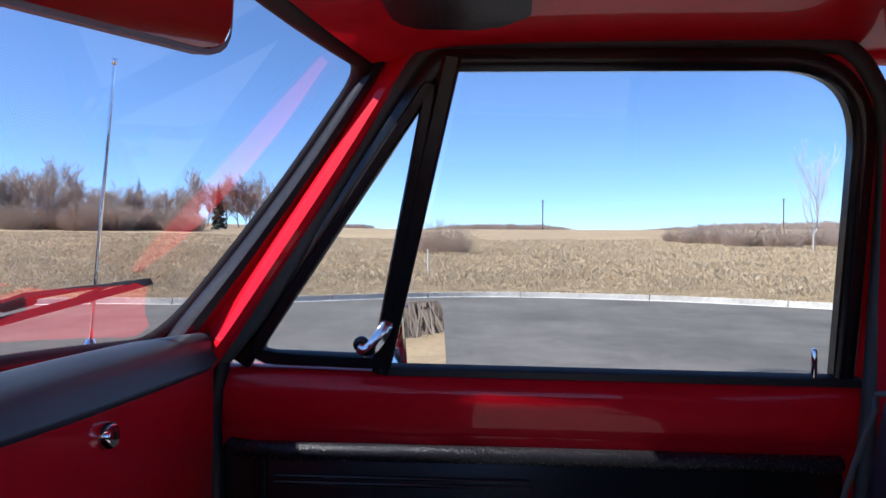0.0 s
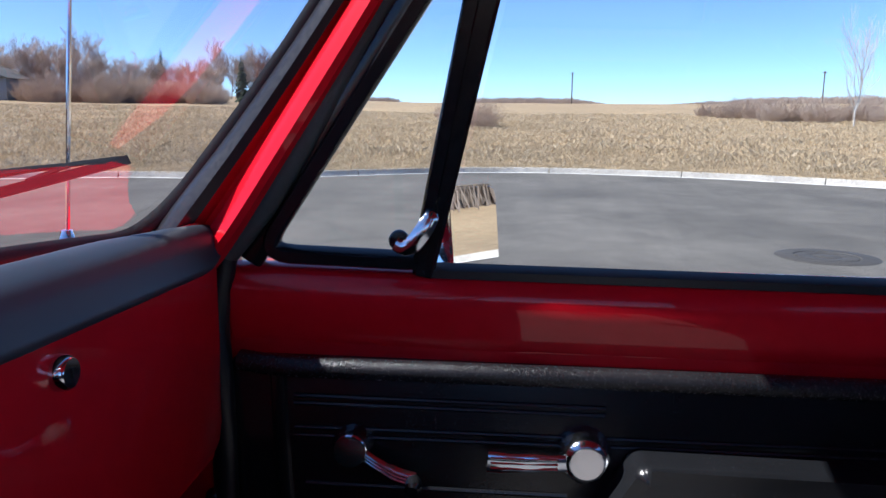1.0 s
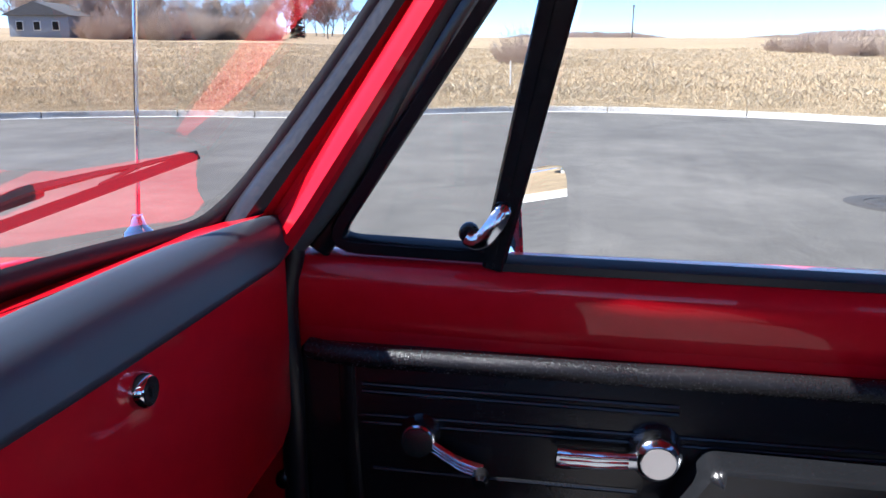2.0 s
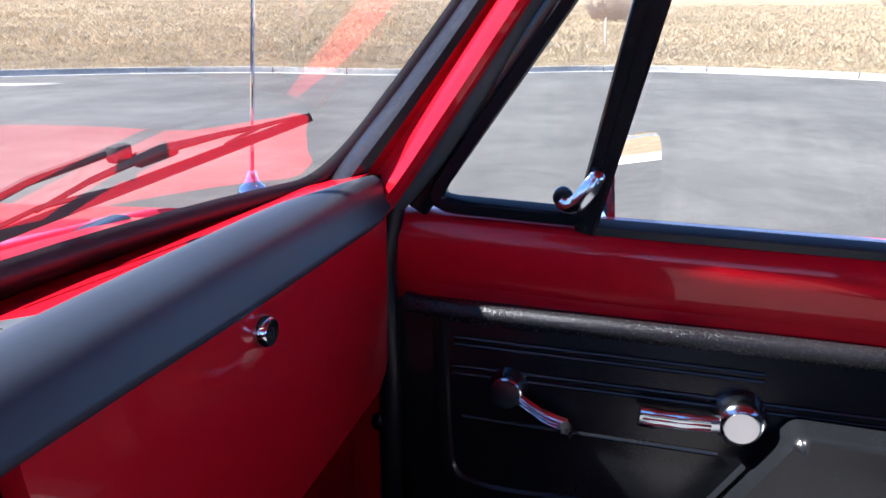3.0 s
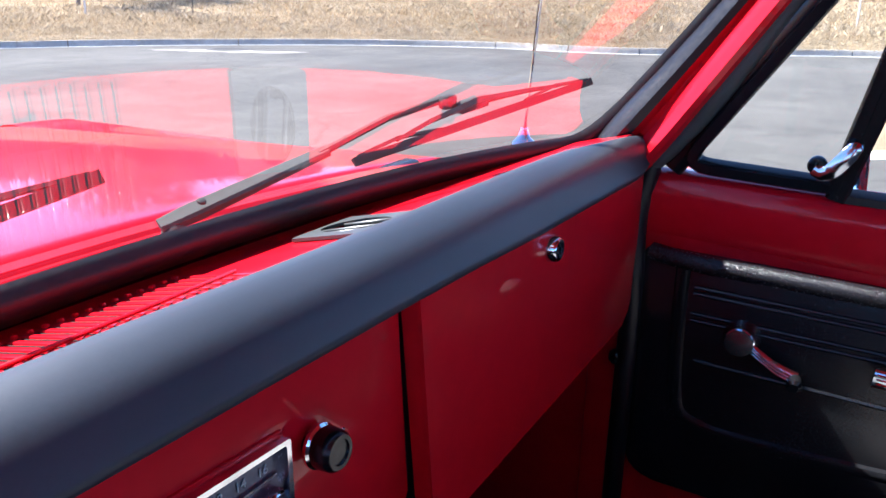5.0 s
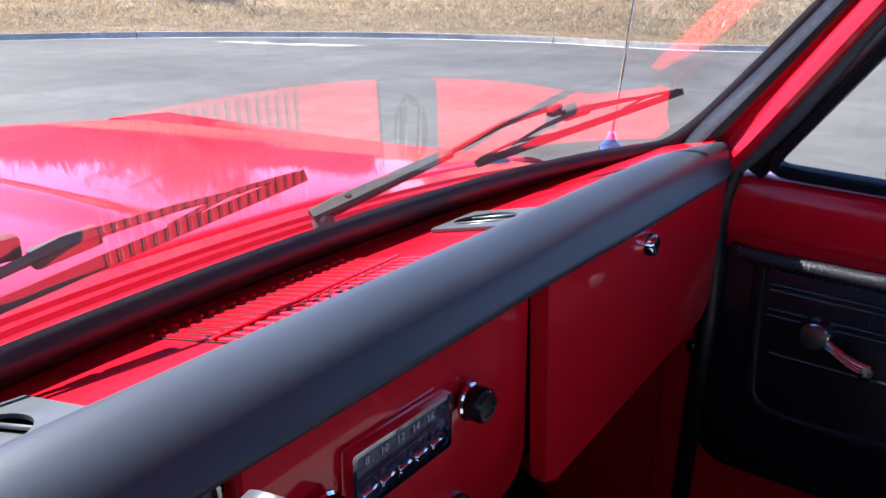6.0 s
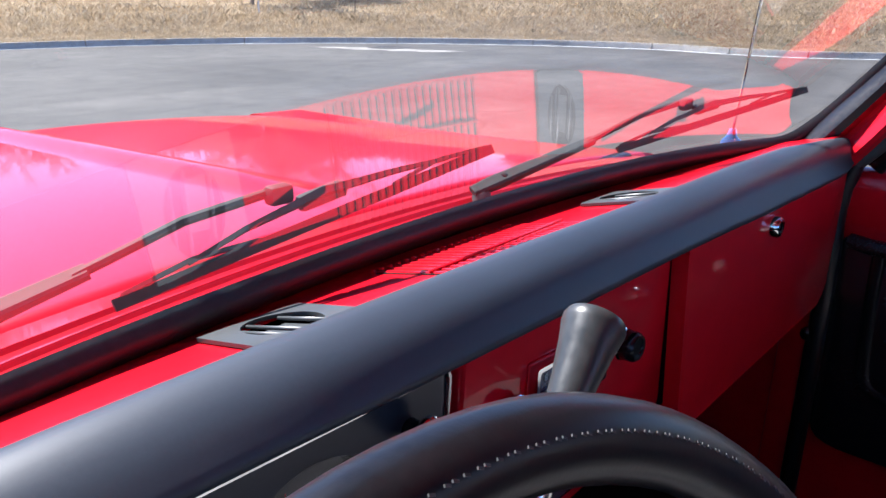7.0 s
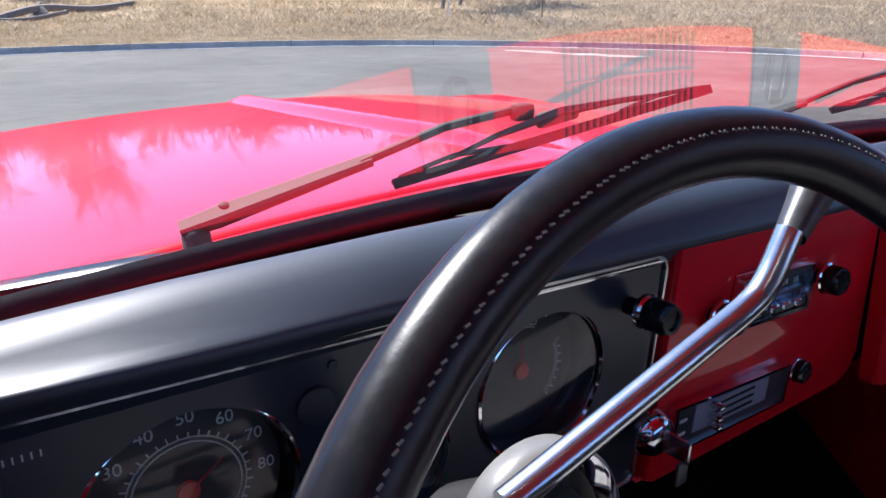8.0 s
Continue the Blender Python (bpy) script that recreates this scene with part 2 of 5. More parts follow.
BLADES = island_material("dry_grass_blades", [(0.20, 0.155, 0.090), (0.50, 0.385, 0.245), (0.61, 0.49, 0.335), (0.38, 0.295, 0.180), (0.68, 0.57, 0.41), (0.45, 0.35, 0.215)])
mottle(BLADES, 1.3, 0.78, 1.34)
let_light_through(BLADES, 0.3)
BARK = grain(material("grey_brown_bark", (0.16, 0.13, 0.11), 0.95), 6, (0.17, 0.14, 0.115), (0.28, 0.23, 0.19), bump=0.5, dist=0.03)
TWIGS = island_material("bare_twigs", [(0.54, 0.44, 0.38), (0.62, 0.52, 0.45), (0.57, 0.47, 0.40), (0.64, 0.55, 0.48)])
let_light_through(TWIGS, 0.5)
WOODSTEMS = island_material("dark_wood_stems", [(0.14, 0.11, 0.09), (0.22, 0.18, 0.15), (0.18, 0.14, 0.115)])
RUSTTWIGS = island_material("reddish_twigs", [(0.32, 0.17, 0.13), (0.38, 0.22, 0.17), (0.28, 0.15, 0.12)])
NEEDLES = island_material("conifer_needles", [(0.025, 0.042, 0.025), (0.045, 0.06, 0.035), (0.06, 0.07, 0.045)])
BIRCHBARK = grain(material("white_birch_bark", (0.6, 0.58, 0.54), 0.8), 3, (0.42, 0.40, 0.37), (0.70, 0.68, 0.64), bump=0.2, dist=0.01)
SIDING = grain(material("grey_house_siding", (0.25, 0.28, 0.33), 0.7), 4, (0.22, 0.25, 0.30), (0.28, 0.31, 0.36), bump=0.2, dist=0.01)
SHINGLE = grain(material("dark_roof_shingle", (0.08, 0.08, 0.085), 0.9), 6, (0.06, 0.06, 0.065), (0.11, 0.11, 0.115), bump=0.4, dist=0.02)
WHITEPLASTIC = grain(material("white_marker_plastic", (0.75, 0.75, 0.72), 0.5), 20, (0.68, 0.68, 0.65), (0.8, 0.8, 0.77), rough=(0.4, 0.6))
POLEWOOD = grain(material("weathered_pole_wood", (0.14, 0.12, 0.10), 0.9), 5, (0.10, 0.085, 0.07), (0.18, 0.155, 0.13), bump=0.3, dist=0.01)
GREENPAINT = grain(material("green_cabinet_paint", (0.03, 0.10, 0.05), 0.5), 10, (0.025, 0.085, 0.045), (0.04, 0.12, 0.06), rough=(0.4, 0.6))

# ---- mesh helpers ----
CX = 0.37          # the truck's middle line
ORIGIN = {}


def thing(name, base, label="", category="", group="", kind=""):
    ob = new(name)
    ob.location = base
    ob.empty_display_size = 0.05
    ORIGIN[ob] = Vector(base)
    return tagged(ob, label, category, group, kind)


def part(name, bm, mat, parent=None, label="", smooth=True, angle=40):
    """Links a bmesh, built in world places, as one mesh object under a thing or a part."""
    org = ORIGIN.get(parent, Vector((0, 0, 0)))
    bmesh.ops.recalc_face_normals(bm, faces=bm.faces)
    bmesh.ops.translate(bm, verts=bm.verts, vec=-org)
    me = bpy.data.meshes.new(name)
    if smooth:
        for f in bm.faces:
            f.smooth = True
        for e in bm.edges:
            if len(e.link_faces) == 2 and e.calc_face_angle(0) > radians(angle):
                e.smooth = False
    bm.to_mesh(me)
    bm.free()
    me.materials.append(mat)
    ob = new(name, me)
    if parent is not None:
        ob.parent = parent
    ORIGIN[ob] = org
    if label:
        ob["label"] = label
    return ob


def rounded_box(size, at, bevel=0.004, segs=2, turn=None):
    bm = bmesh.new()
    bmesh.ops.create_cube(bm, size=1.0)
    bmesh.ops.scale(bm, vec=size, verts=bm.verts)
    if bevel:
        bmesh.ops.bevel(bm, geom=bm.edges[:], offset=min(bevel, 0.49 * min(size)), segments=segs, affect="EDGES", profile=0.5)
    if turn is not None:
        bmesh.ops.rotate(bm, verts=bm.verts, cent=(0, 0, 0), matrix=turn)
    bmesh.ops.translate(bm, verts=bm.verts, vec=at)
    return bm


def lathe(profile, at, axis=(0, 0, 1), segs=32, bm=None):
    """Turns (radius, height) pairs round an axis through at."""
    bm = bm or bmesh.new()
    q = Vector((0, 0, 1)).rotation_difference(Vector(axis).normalized()).to_matrix()
    rings = []
    for r, h in profile:
        if r < 1e-6:
            rings.append([bm.verts.new(Vector(at) + q @ Vector((0, 0, h)))])
        else:
            rings.append([bm.verts.new(Vector(at) + q @ Vector((r * math.cos(2 * math.pi * i / segs), r * math.sin(2 * math.pi * i / segs), h))) for i in range(segs)])
    for a, b in zip(rings, rings[1:]):
        for i in range(segs):
            j = (i + 1) % segs
            if len(a) == 1 and len(b) == 1:
                continue
            if len(a) == 1:
                bm.faces.new((a[0], b[i], b[j]))
            elif len(b) == 1:
                bm.faces.new((a[i], a[j], b[0]))
            else:
                bm.faces.new((a[i], a[j], b[j], b[i]))
    return bm


def smooth_line(points, steps=6, closed=False):
    """A Catmull-Rom line through points."""
    p = [Vector(q) for q in points]
    n = len(p)
    out = []
    for i in range(n if closed else n - 1):
        a = p[(i - 1) % n] if closed or i else p[0] * 2 - p[1]
        b, c = p[i], p[(i + 1) % n]
        d = p[(i + 2) % n] if closed or i + 2 < n else p[-1] * 2 - p[-2]
        for k in range(steps):
            t = k / steps
            out.append(0.5 * ((2 * b) + (c - a) * t + (2 * a - 5 * b + 4 * c - d) * t * t + (3 * b - a - 3 * c + d) * t ** 3))
    if not closed:
        out.append(p[-1])
    return out


def sweep(path, profile, up=(0, 0, 1), closed=False, caps=True, bm=None, scales=None, loop=True):
    """Carries a profile of (side, up) pairs along a path; side is to the right of the way."""
    bm = bm or bmesh.new()
    n = len(path)
    rings = []
    for i, p in enumerate(path):
        a = path[(i - 1) % n] if closed or i else p
        b = path[(i + 1) % n] if closed or i < n - 1 else p
        d = (Vector(b) - Vector(a)).normalized()
        u0 = Vector(up[i]) if isinstance(up, list) else Vector(up)
        s = d.cross(u0).normalized()
        u = s.cross(d).normalized()
        k = scales[i] if scales else 1.0
        rings.append([bm.verts.new(Vector(p) + s * x * k + u * y * k) for x, y in profile])
    m = len(profile)
    for i in range(n if closed else n - 1):
        a, b = rings[i], rings[(i + 1) % n]
        for j in range(m if loop else m - 1):
            k = (j + 1) % m
            bm.faces.new((a[j], a[k], b[k], b[j]))
    if caps and not closed and loop and m > 2:
        bm.faces.new(rings[0][::-1])
        bm.faces.new(rings[-1])
    return bm


def circle(r, n=10, ry=None):
    return [(r * math.cos(2 * math.pi * i / n), (ry or r) * math.sin(2 * math.pi * i / n)) for i in range(n)]


def tube(points, r, n=8, up=(0, 0, 1), closed=False, bm=None, scales=None):
    return sweep([Vector(p) for p in points], circle(r, n), up, closed, True, bm, scales)


def slab(outline, depth, to_world, bevel=0.0, segs=2):
    """A plate: an outline of (u, v) pairs, thick by depth along w; to_world(u, v, w) places it."""
    bm = bmesh.new()
    a = [bm.verts.new((u, v, 0)) for u, v in outline]
    b = [bm.verts.new((u, v, depth)) for u, v in outline]
    n = len(outline)
    bm.faces.new(a[::-1])
    top = bm.faces.new(b)
    for i in range(n):
        j = (i + 1) % n
        bm.faces.new((a[i], a[j], b[j], b[i]))
    if bevel:
        bmesh.ops.bevel(bm, geom=list(top.edges), offset=bevel, segments=segs, affect="EDGES", profile=0.5)
    for v in bm.verts:
        v.co = to_world(*v.co)
    return bm


def rounded(corners, radii, steps=5):
    """The outline of a polygon with rounded corners."""
    out = []
    n = len(corners)
    for i in range(n):
        p = Vector(corners[i])
        a, b = Vector(corners[i - 1]) - p, Vector(corners[(i + 1) % n]) - p
        r = radii[i] if isinstance(radii, (list, tuple)) else radii
        if r <= 0:
            out.append(tuple(p))
            continue
        half = a.angle(b) / 2
        cut = min(r / math.tan(half), 0.49 * a.length, 0.49 * b.length)
        s, e = p + a.normalized() * cut, p + b.normalized() * cut
        for k in range(steps + 1):
            t = k / steps
            out.append(tuple((1 - t) ** 2 * s + 2 * t * (1 - t) * p + t * t * e))
    return out


def ring(outer, inner, depth, to_world):
    """A frame between two outlines with the same number of points."""
    bm = bmesh.new()
    n = len(outer)
    rows = [[bm.verts.new(to_world(u, v, w)) for u, v in o] for o, w in ((outer, 0), (outer, depth), (inner, depth), (inner, 0))]
    for a, b in zip(rows, rows[1:] + rows[:1]):
        for i in range(n):
            j = (i + 1) % n
            bm.faces.new((a[i], a[j], b[j], b[i]))
    return bm


def surface(fn, us, vs, bm=None):
    bm = bm or bmesh.new()
    rows = [[bm.verts.new(fn(u, v)) for u in us] for v in vs]
    for a, b in zip(rows, rows[1:]):
        for i in range(len(us) - 1):
            bm.faces.new((a[i], a[i + 1], b[i + 1], b[i]))
    return bm


def thicken(bm, depth):
    bmesh.ops.recalc_face_normals(bm, faces=bm.faces)
    bmesh.ops.solidify(bm, geom=bm.faces[:], thickness=depth)
    return bm


def span(a, b, n):
    return [a + (b - a) * i / (n - 1) for i in range(n)]


def text_part(name, words, size, m, mat, parent):
    cu = bpy.data.curves.new(name, "FONT")
    cu.body, cu.size, cu.align_x, cu.align_y, cu.extrude = words, size, "CENTER", "CENTER", 0.0002
    tmp = bpy.data.objects.new(name, cu)
    me = bpy.data.meshes.new_from_object(tmp)
    bpy.data.objects.remove(tmp)
    me.transform(m)
    me.transform(Matrix.Translation(-ORIGIN[parent]))
    me.materials.clear()
    me.materials.append(mat)
    ob = new(name, me)
    ob.parent = parent
    ORIGIN[ob] = ORIGIN[parent]
    return ob

# ---- the ground, the road and its kerb ----
YARD = (6.0, 3.0)
KERB_POINTS = [(22.2, -1.5), (21.8, 1.2), (20.3, 3.7), (19.0, 5.7), (18.6, 7.4), (18.5, 9.4), (17.3, 12.3), (15.1, 15.3), (12.0, 18.0), (8.5, 19.7), (4.5, 20.5),
               (1.0, 20.4), (-3.5, 19.0), (-8.0, 15.5), (-11.0, 10.0), (-12.0, 4.0), (-11.0, -3.0), (-7.0, -9.0), (-1.0, -13.0), (6.0, -15.0), (12.0, -13.8), (16.5, -11.2), (19.3, -8.0), (21.2, -5.0)]
KERB_LINE = [Vector((p.x, p.y, 0)) for p in smooth_line([(x, y, 0) for x, y in KERB_POINTS], 12, True)]


def rise(x, y):
    """Height of the meadow: level by the kerb, then a long gentle slope to a crest."""
    d = math.hypot(x, y)
    az = math.degrees(math.atan2(y, x))
    left = min(1.0, max(0.0, (az - 6) / 14.0))
    slope = 0.0300 + 0.006 * left
    e = max(0.0, d - 25.0)
    run = e if e < 230 else 230 + 40 * (1 - math.exp(-(e - 230) / 40.0))
    return 0.15 + slope * run + 0.05 * noise.noise((x * 0.12, y * 0.12, 0)) * min(1, e / 10) + 0.25 * noise.noise((x * 0.02, y * 0.02, 3)) * min(1, e / 40)


bm = bmesh.new()
rings = []
for d in (0.0, 0.02, 0.5, 1, 1.8, 3, 4.5, 6.5, 9, 12, 16, 21, 27, 34, 43, 54, 68, 85, 105, 130, 160, 195, 235, 260, 285, 320, 400, 600, 1000, 2000):
    row = []
    for p in KERB_LINE:
        way = Vector((p.x - YARD[0], p.y - YARD[1], 0)).normalized()
        q = p + way * (d + 0.14)
        row.append(bm.verts.new((q.x, q.y, -0.2 if d == 0 else 0.14 if d == 0.02 else rise(q.x, q.y))))
    rings.append(row)
for a, b in zip(rings, rings[1:]):
    for i in range(len(a)):
        j = (i + 1) % len(a)
        bm.faces.new((a[i], a[j], b[j], b[i]))
tagged(part("ground", bm, STRAW), "dry straw-coloured meadow rising gently to the horizon", "meadow", kind="structure")

bm = bmesh.new()
centre = bm.verts.new((YARD[0], YARD[1], 0))
inner = [bm.verts.new((YARD[0] + (p.x - YARD[0]) * 0.5, YARD[1] + (p.y - YARD[1]) * 0.5, 0)) for p in KERB_LINE]
outer = [bm.verts.new((p.x, p.y, 0)) for p in KERB_LINE]
for i in range(len(inner)):
    j = (i + 1) % len(inner)
    bm.faces.new((centre, inner[i], inner[j]))
    bm.faces.new((inner[i], outer[i], outer[j], inner[j]))
tagged(part("road", bm, ASPHALT), "pale grey worn asphalt of a turning circle", "road", kind="structure")

kerb = thing("kerb", (22, 0, 0), "weathered pale concrete kerb round the turning circle", "kerb", kind="structure")
KERB_PROFILE = [(0.16, -0.1), (0.16, 0.13), (0.145, 0.148), (0.03, 0.155), (0.012, 0.15), (0.0, 0.135), (-0.02, 0.02), (-0.03, -0.05)]
for k in range(0, len(KERB_LINE), 12):
    seg = [KERB_LINE[(k + i) % len(KERB_LINE)] for i in range(13)]
    cut = (seg[1] - seg[0]).normalized() * 0.012
    seg = [seg[0] + cut] + seg[1:-1] + [seg[-1] - (seg[-1] - seg[-2]).normalized() * 0.012]
    part("kerb_stone", sweep(seg, KERB_PROFILE), CONCRETE, kerb, smooth=True, angle=30)
    # Thin strip whose pale colour stands for sun on the gutter's edge.
    part("gutter_lip", sweep(seg, [(-0.022, -0.05), (-0.022, 0.011), (-0.12, 0.006), (-0.125, -0.05)]), SUNCONCRETE, kerb, "concrete lip at the gutter, sunlight put into its pale colour", angle=30)

for (x, y, r) in ((8.9, -3.7, 0.33), (13.9, 14.4, 0.34)):
    mh = thing("manhole_cover", (x, y, 0), "rust-grey round iron manhole cover in the asphalt", "manhole", group="manhole covers")
    part("rim", lathe([(r + 0.22, 0.0), (r + 0.2, 0.007), (r + 0.02, 0.009), (r + 0.015, 0.002)], (x, y, 0), segs=40), IRON, mh)
    part("cover", lathe([(0, 0.01), (r * 0.4, 0.01), (r * 0.42, 0.006), (r * 0.5, 0.006), (r * 0.52, 0.01), (r * 0.9, 0.01), (r, 0.006), (r, -0.01)], (x, y, 0), segs=40), IRON, mh)

# pale sand washed up by the kerb
sand = thing("sand_patch", (13.5, 14.0, 0), "pale dry sand spread thinly on the asphalt", "sand")
rs = random.Random(9)
bm = bmesh.new()
top = bm.verts.new((13.5, 14.0, 0.006))
rim = []
for k in range(40):
    a = 2 * math.pi * k / 40
    u, v = 2.1 * math.cos(a) * (0.7 + 0.4 * rs.random()), 0.42 * math.sin(a) * (0.55 + 0.6 * rs.random())
    rim.append(bm.verts.new((13.5 + u * 0.42 + v * 0.91, 14.0 - u * 0.91 + v * 0.42, 0.003)))
for a, b in zip(rim, rim[1:] + rim[:1]):
    bm.faces.new((top, a, b))
part("grains", bm, SAND, sand)

# dry grass: blades in tufts, short and matted by the kerb, taller up the slope
rng = np.random.default_rng(5)


def grass(name, count, d0, d1, h0, h1, width, label, blades=5, spread=0.10):
    """Tufts of thin bent blades, denser towards the kerb."""
    line = np.array([(p.x, p.y) for p in KERB_LINE])
    n = len(line)
    i = rng.integers(0, n, count * 3)
    p = line[i] + (line[(i + 1) % n] - line[i]) * rng.random((count * 3, 1))
    way = p - np.array(YARD)
    way /= np.linalg.norm(way, axis=1, keepdims=True)
    d = d0 + (d1 - d0) * rng.random(count * 3) ** 1.5
    q = p + way * (0.2 + d)[:, None]
    az = np.degrees(np.arctan2(q[:, 1], q[:, 0]))
    keep = np.flatnonzero((az > -42) & (az < 100))[:count]
    q, d = q[keep], d[keep]
    z = np.array([rise(x, y) for x, y in q])
    tuft = (h0 + (h1 - h0) * np.minimum(1.0, d / 7.0)) * np.array([0.6 + 0.8 * max(0.0, noise.noise((x * 0.35, y * 0.35, 7)) + 0.4) for x, y in q])
    m = len(q) * blades
    q, z, tuft = np.repeat(q, blades, 0), np.repeat(z, blades), np.repeat(tuft, blades)
    a, h = rng.random(m) * 6.283, tuft * (0.5 + 0.7 * rng.random(m))
    lean = h * (0.1 + 1.2 * rng.random(m) ** 2)
    b = q + rng.normal(size=(m, 2)) * spread
    w = width * (0.6 + 0.8 * rng.random(m))
    c, s = np.cos(a), np.sin(a)
    rows = [(b[:, 0] - s * w, b[:, 1] + c * w, z - 0.03), (b[:, 0] + s * w, b[:, 1] - c * w, z - 0.03),
            (b[:, 0] + c * lean * 0.4 + s * w * 0.7, b[:, 1] + s * lean * 0.4 - c * w * 0.7, z + h * 0.65), (b[:, 0] + c * lean, b[:, 1] + s * lean, z + h)]
    verts = np.stack([np.stack(r, 1) for r in rows], 1).reshape(-1, 3)
    k = np.arange(m)[:, None] * 4
    faces = np.concatenate([k + (0, 1, 2), k + (0, 2, 3)], 1).reshape(-1, 3)
    me = bpy.data.meshes.new(name)
    me.from_pydata(verts.tolist(), [], faces.tolist())
    me.materials.append(BLADES)
    return tagged(new(name, me), label, "grass", kind="stuff")


grass("short_grass", 62000, 0.0, 9.0, 0.035, 0.10, 0.0065, "short matted dry grass along the kerb", 6, 0.13)
grass("tall_grass", 84000, 2.0, 75.0, 0.06, 0.20, 0.0034, "tall dry straw-coloured grass on the slope", 5, 0.16)


# ---- trees and far things ----
def limb(verts, faces, a, b, ra, rb, sides=3):
    d = (b - a).normalized()
    s = d.cross(Vector((0.3, 0.9, 0.2))).normalized()
    u = s.cross(d)
    n = len(verts)
    for p, r in ((a, ra), (b, rb)):
        for k in range(sides):
            t = 2 * math.pi * k / sides
            verts.append(tuple(p + s * r * math.cos(t) + u * r * math.sin(t)))
    for k in range(sides):
        j = (k + 1) % sides
        faces.append((n + k, n + j, n + sides + j, n + sides + k))


def mesh_from(name, verts, faces, mat):
    me = bpy.data.meshes.new(name)
    me.from_pydata(verts, [], faces)
    me.materials.append(mat)
    return me


def bare_tree_meshes(seed, height, spread, trunk_r, levels=5, twig=0.012, low=0.25, forks=3, up=0.35):
    """A leafless tree: a tapered trunk with limbs, and a crown of ever finer twigs."""
    r = random.Random(seed)
    tv, tf, cv, cf = [], [], [], []

    def grow(p, d, length, rad, level):
        steps = 3 if level < 2 else 2
        for k in range(steps):
            d = (d + Vector((r.gauss(0, 0.12), r.gauss(0, 0.12), r.gauss(0, 0.08) + 0.05 * up))).normalized()
            q = p + d * (length / steps)
            rb = max(twig * 0.6, rad * 0.8)
            limb(tv if level < 2 else cv, tf if level < 2 else cf, p, q, rad, rb, 6 if level == 0 else 4 if level == 1 else 3)
            p, rad = q, rb
            if level > 0 or (k + 1) / steps > low:
                if level < levels:
                    for _ in range(forks if level < 3 else 2):
                        a = r.random() * 6.283
                        out = Vector((math.cos(a), math.sin(a), up + r.random() * 0.5)).normalized()
                        nd = (d * (0.55 + 0.2 * r.random()) + out * spread).normalized()
                        grow(p, nd, length * (0.45 + 0.25 * r.random()), max(twig, rad * 0.5), level + 1)
    grow(Vector((0, 0, -0.1)), Vector((0, 0, 1)), height * 0.62, trunk_r, 0)
    return mesh_from("trunk", tv, tf, BARK), cv, cf


def plant(name, at, meshes, label, category, group="", scale=1.0, turn=0.0):
    t = thing(name, at, label, category, group)
    t.scale = (scale, scale, scale)
    t.rotation_euler = (0, 0, turn)
    for pn, me in meshes:
        ob = new(pn, me)
        ob.parent = t
    return t


def polar(az, dist):
    x, y = dist * math.cos(radians(az)), dist * math.sin(radians(az))
    return (x, y, rise(x, y) - 0.15)


TREE_KINDS = []
for seed, h, sp, tr in ((11, 8.5, 0.75, 0.16), (12, 9.5, 0.65, 0.18), (13, 7.5, 0.9, 0.14)):
    trunk, cv, cf = bare_tree_meshes(seed, h, sp, tr, 4, 0.02, 0.2)
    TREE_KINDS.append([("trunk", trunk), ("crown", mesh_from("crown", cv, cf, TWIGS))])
RUST_KIND = [("trunk", TREE_KINDS[0][0][1]), ("crown", mesh_from("crown", *bare_tree_meshes(21, 8.0, 0.8, 0.15, 4, 0.03, 0.2)[1:], RUSTTWIGS))]


def bush_mesh(seed, radius, height, count, twig=0.015):
    """A leafless thicket: stems fanning from the ground, each with side twigs."""
    r = random.Random(seed)
    v, f = [], []
    for _ in range(count):
        a, u = r.random() * 6.283, math.sqrt(r.random())
        p = Vector((math.cos(a) * u * radius * 0.7, math.sin(a) * u * radius * 0.7, -0.1))
        d = Vector((math.cos(a) * u * 0.7 + r.gauss(0, 0.2), math.sin(a) * u * 0.7 + r.gauss(0, 0.2), 1)).normalized()
        ln = height * (0.6 + 0.5 * r.random()) * (1 - 0.45 * u * u)
        q = p + d * ln
        limb(v, f, p, q, twig * 1.6, twig * 0.5)
        for _ in range(7):
            s = p.lerp(q, 0.25 + 0.7 * r.random())
            e = s + (d + Vector((r.gauss(0, 0.7), r.gauss(0, 0.7), r.gauss(0, 0.3)))).normalized() * ln * (0.12 + 0.25 * r.random())
            limb(v, f, s, e, twig * 0.8, twig * 0.3)
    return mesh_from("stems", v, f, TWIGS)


BUSHES = [[("stems", bush_mesh(31 + i, 2.6, 3.4, 260, 0.02))] for i in range(3)]

r = random.Random(77)
for i in range(34):
    az = 20.6 + 16 * (i + r.random() * 0.8) / 34
    dist = 120 + r.random() * 35
    tall = 0.78 if az > 28 else 0.54 + 0.16 * r.random()
    plant("bare_tree", polar(az, dist), TREE_KINDS[i % 3], "leafless grey-brown tree at the far edge of the meadow", "tree", "far bare trees", tall * (0.85 + 0.25 * r.random()), r.random() * 6)
for i in range(46):
    az = 20.5 + 11.5 * (i + r.random()) / 46
    plant("thicket_bush", polar(az, 112 + r.random() * 14), BUSHES[i % 3], "dense leafless brown thicket bush before the trees", "bush", "thicket bushes", 0.85 + 0.45 * r.random(), r.random() * 6)
for i in range(9):
    plant("bare_tree", polar(15.2 + 6 * (i + r.random() * 0.5) / 9, 170 + 20 * r.random()), TREE_KINDS[i % 3], "leafless grey-brown tree at the far edge of the meadow", "tree", "far bare trees", 0.9 + 0.2 * r.random(), r.random() * 6)
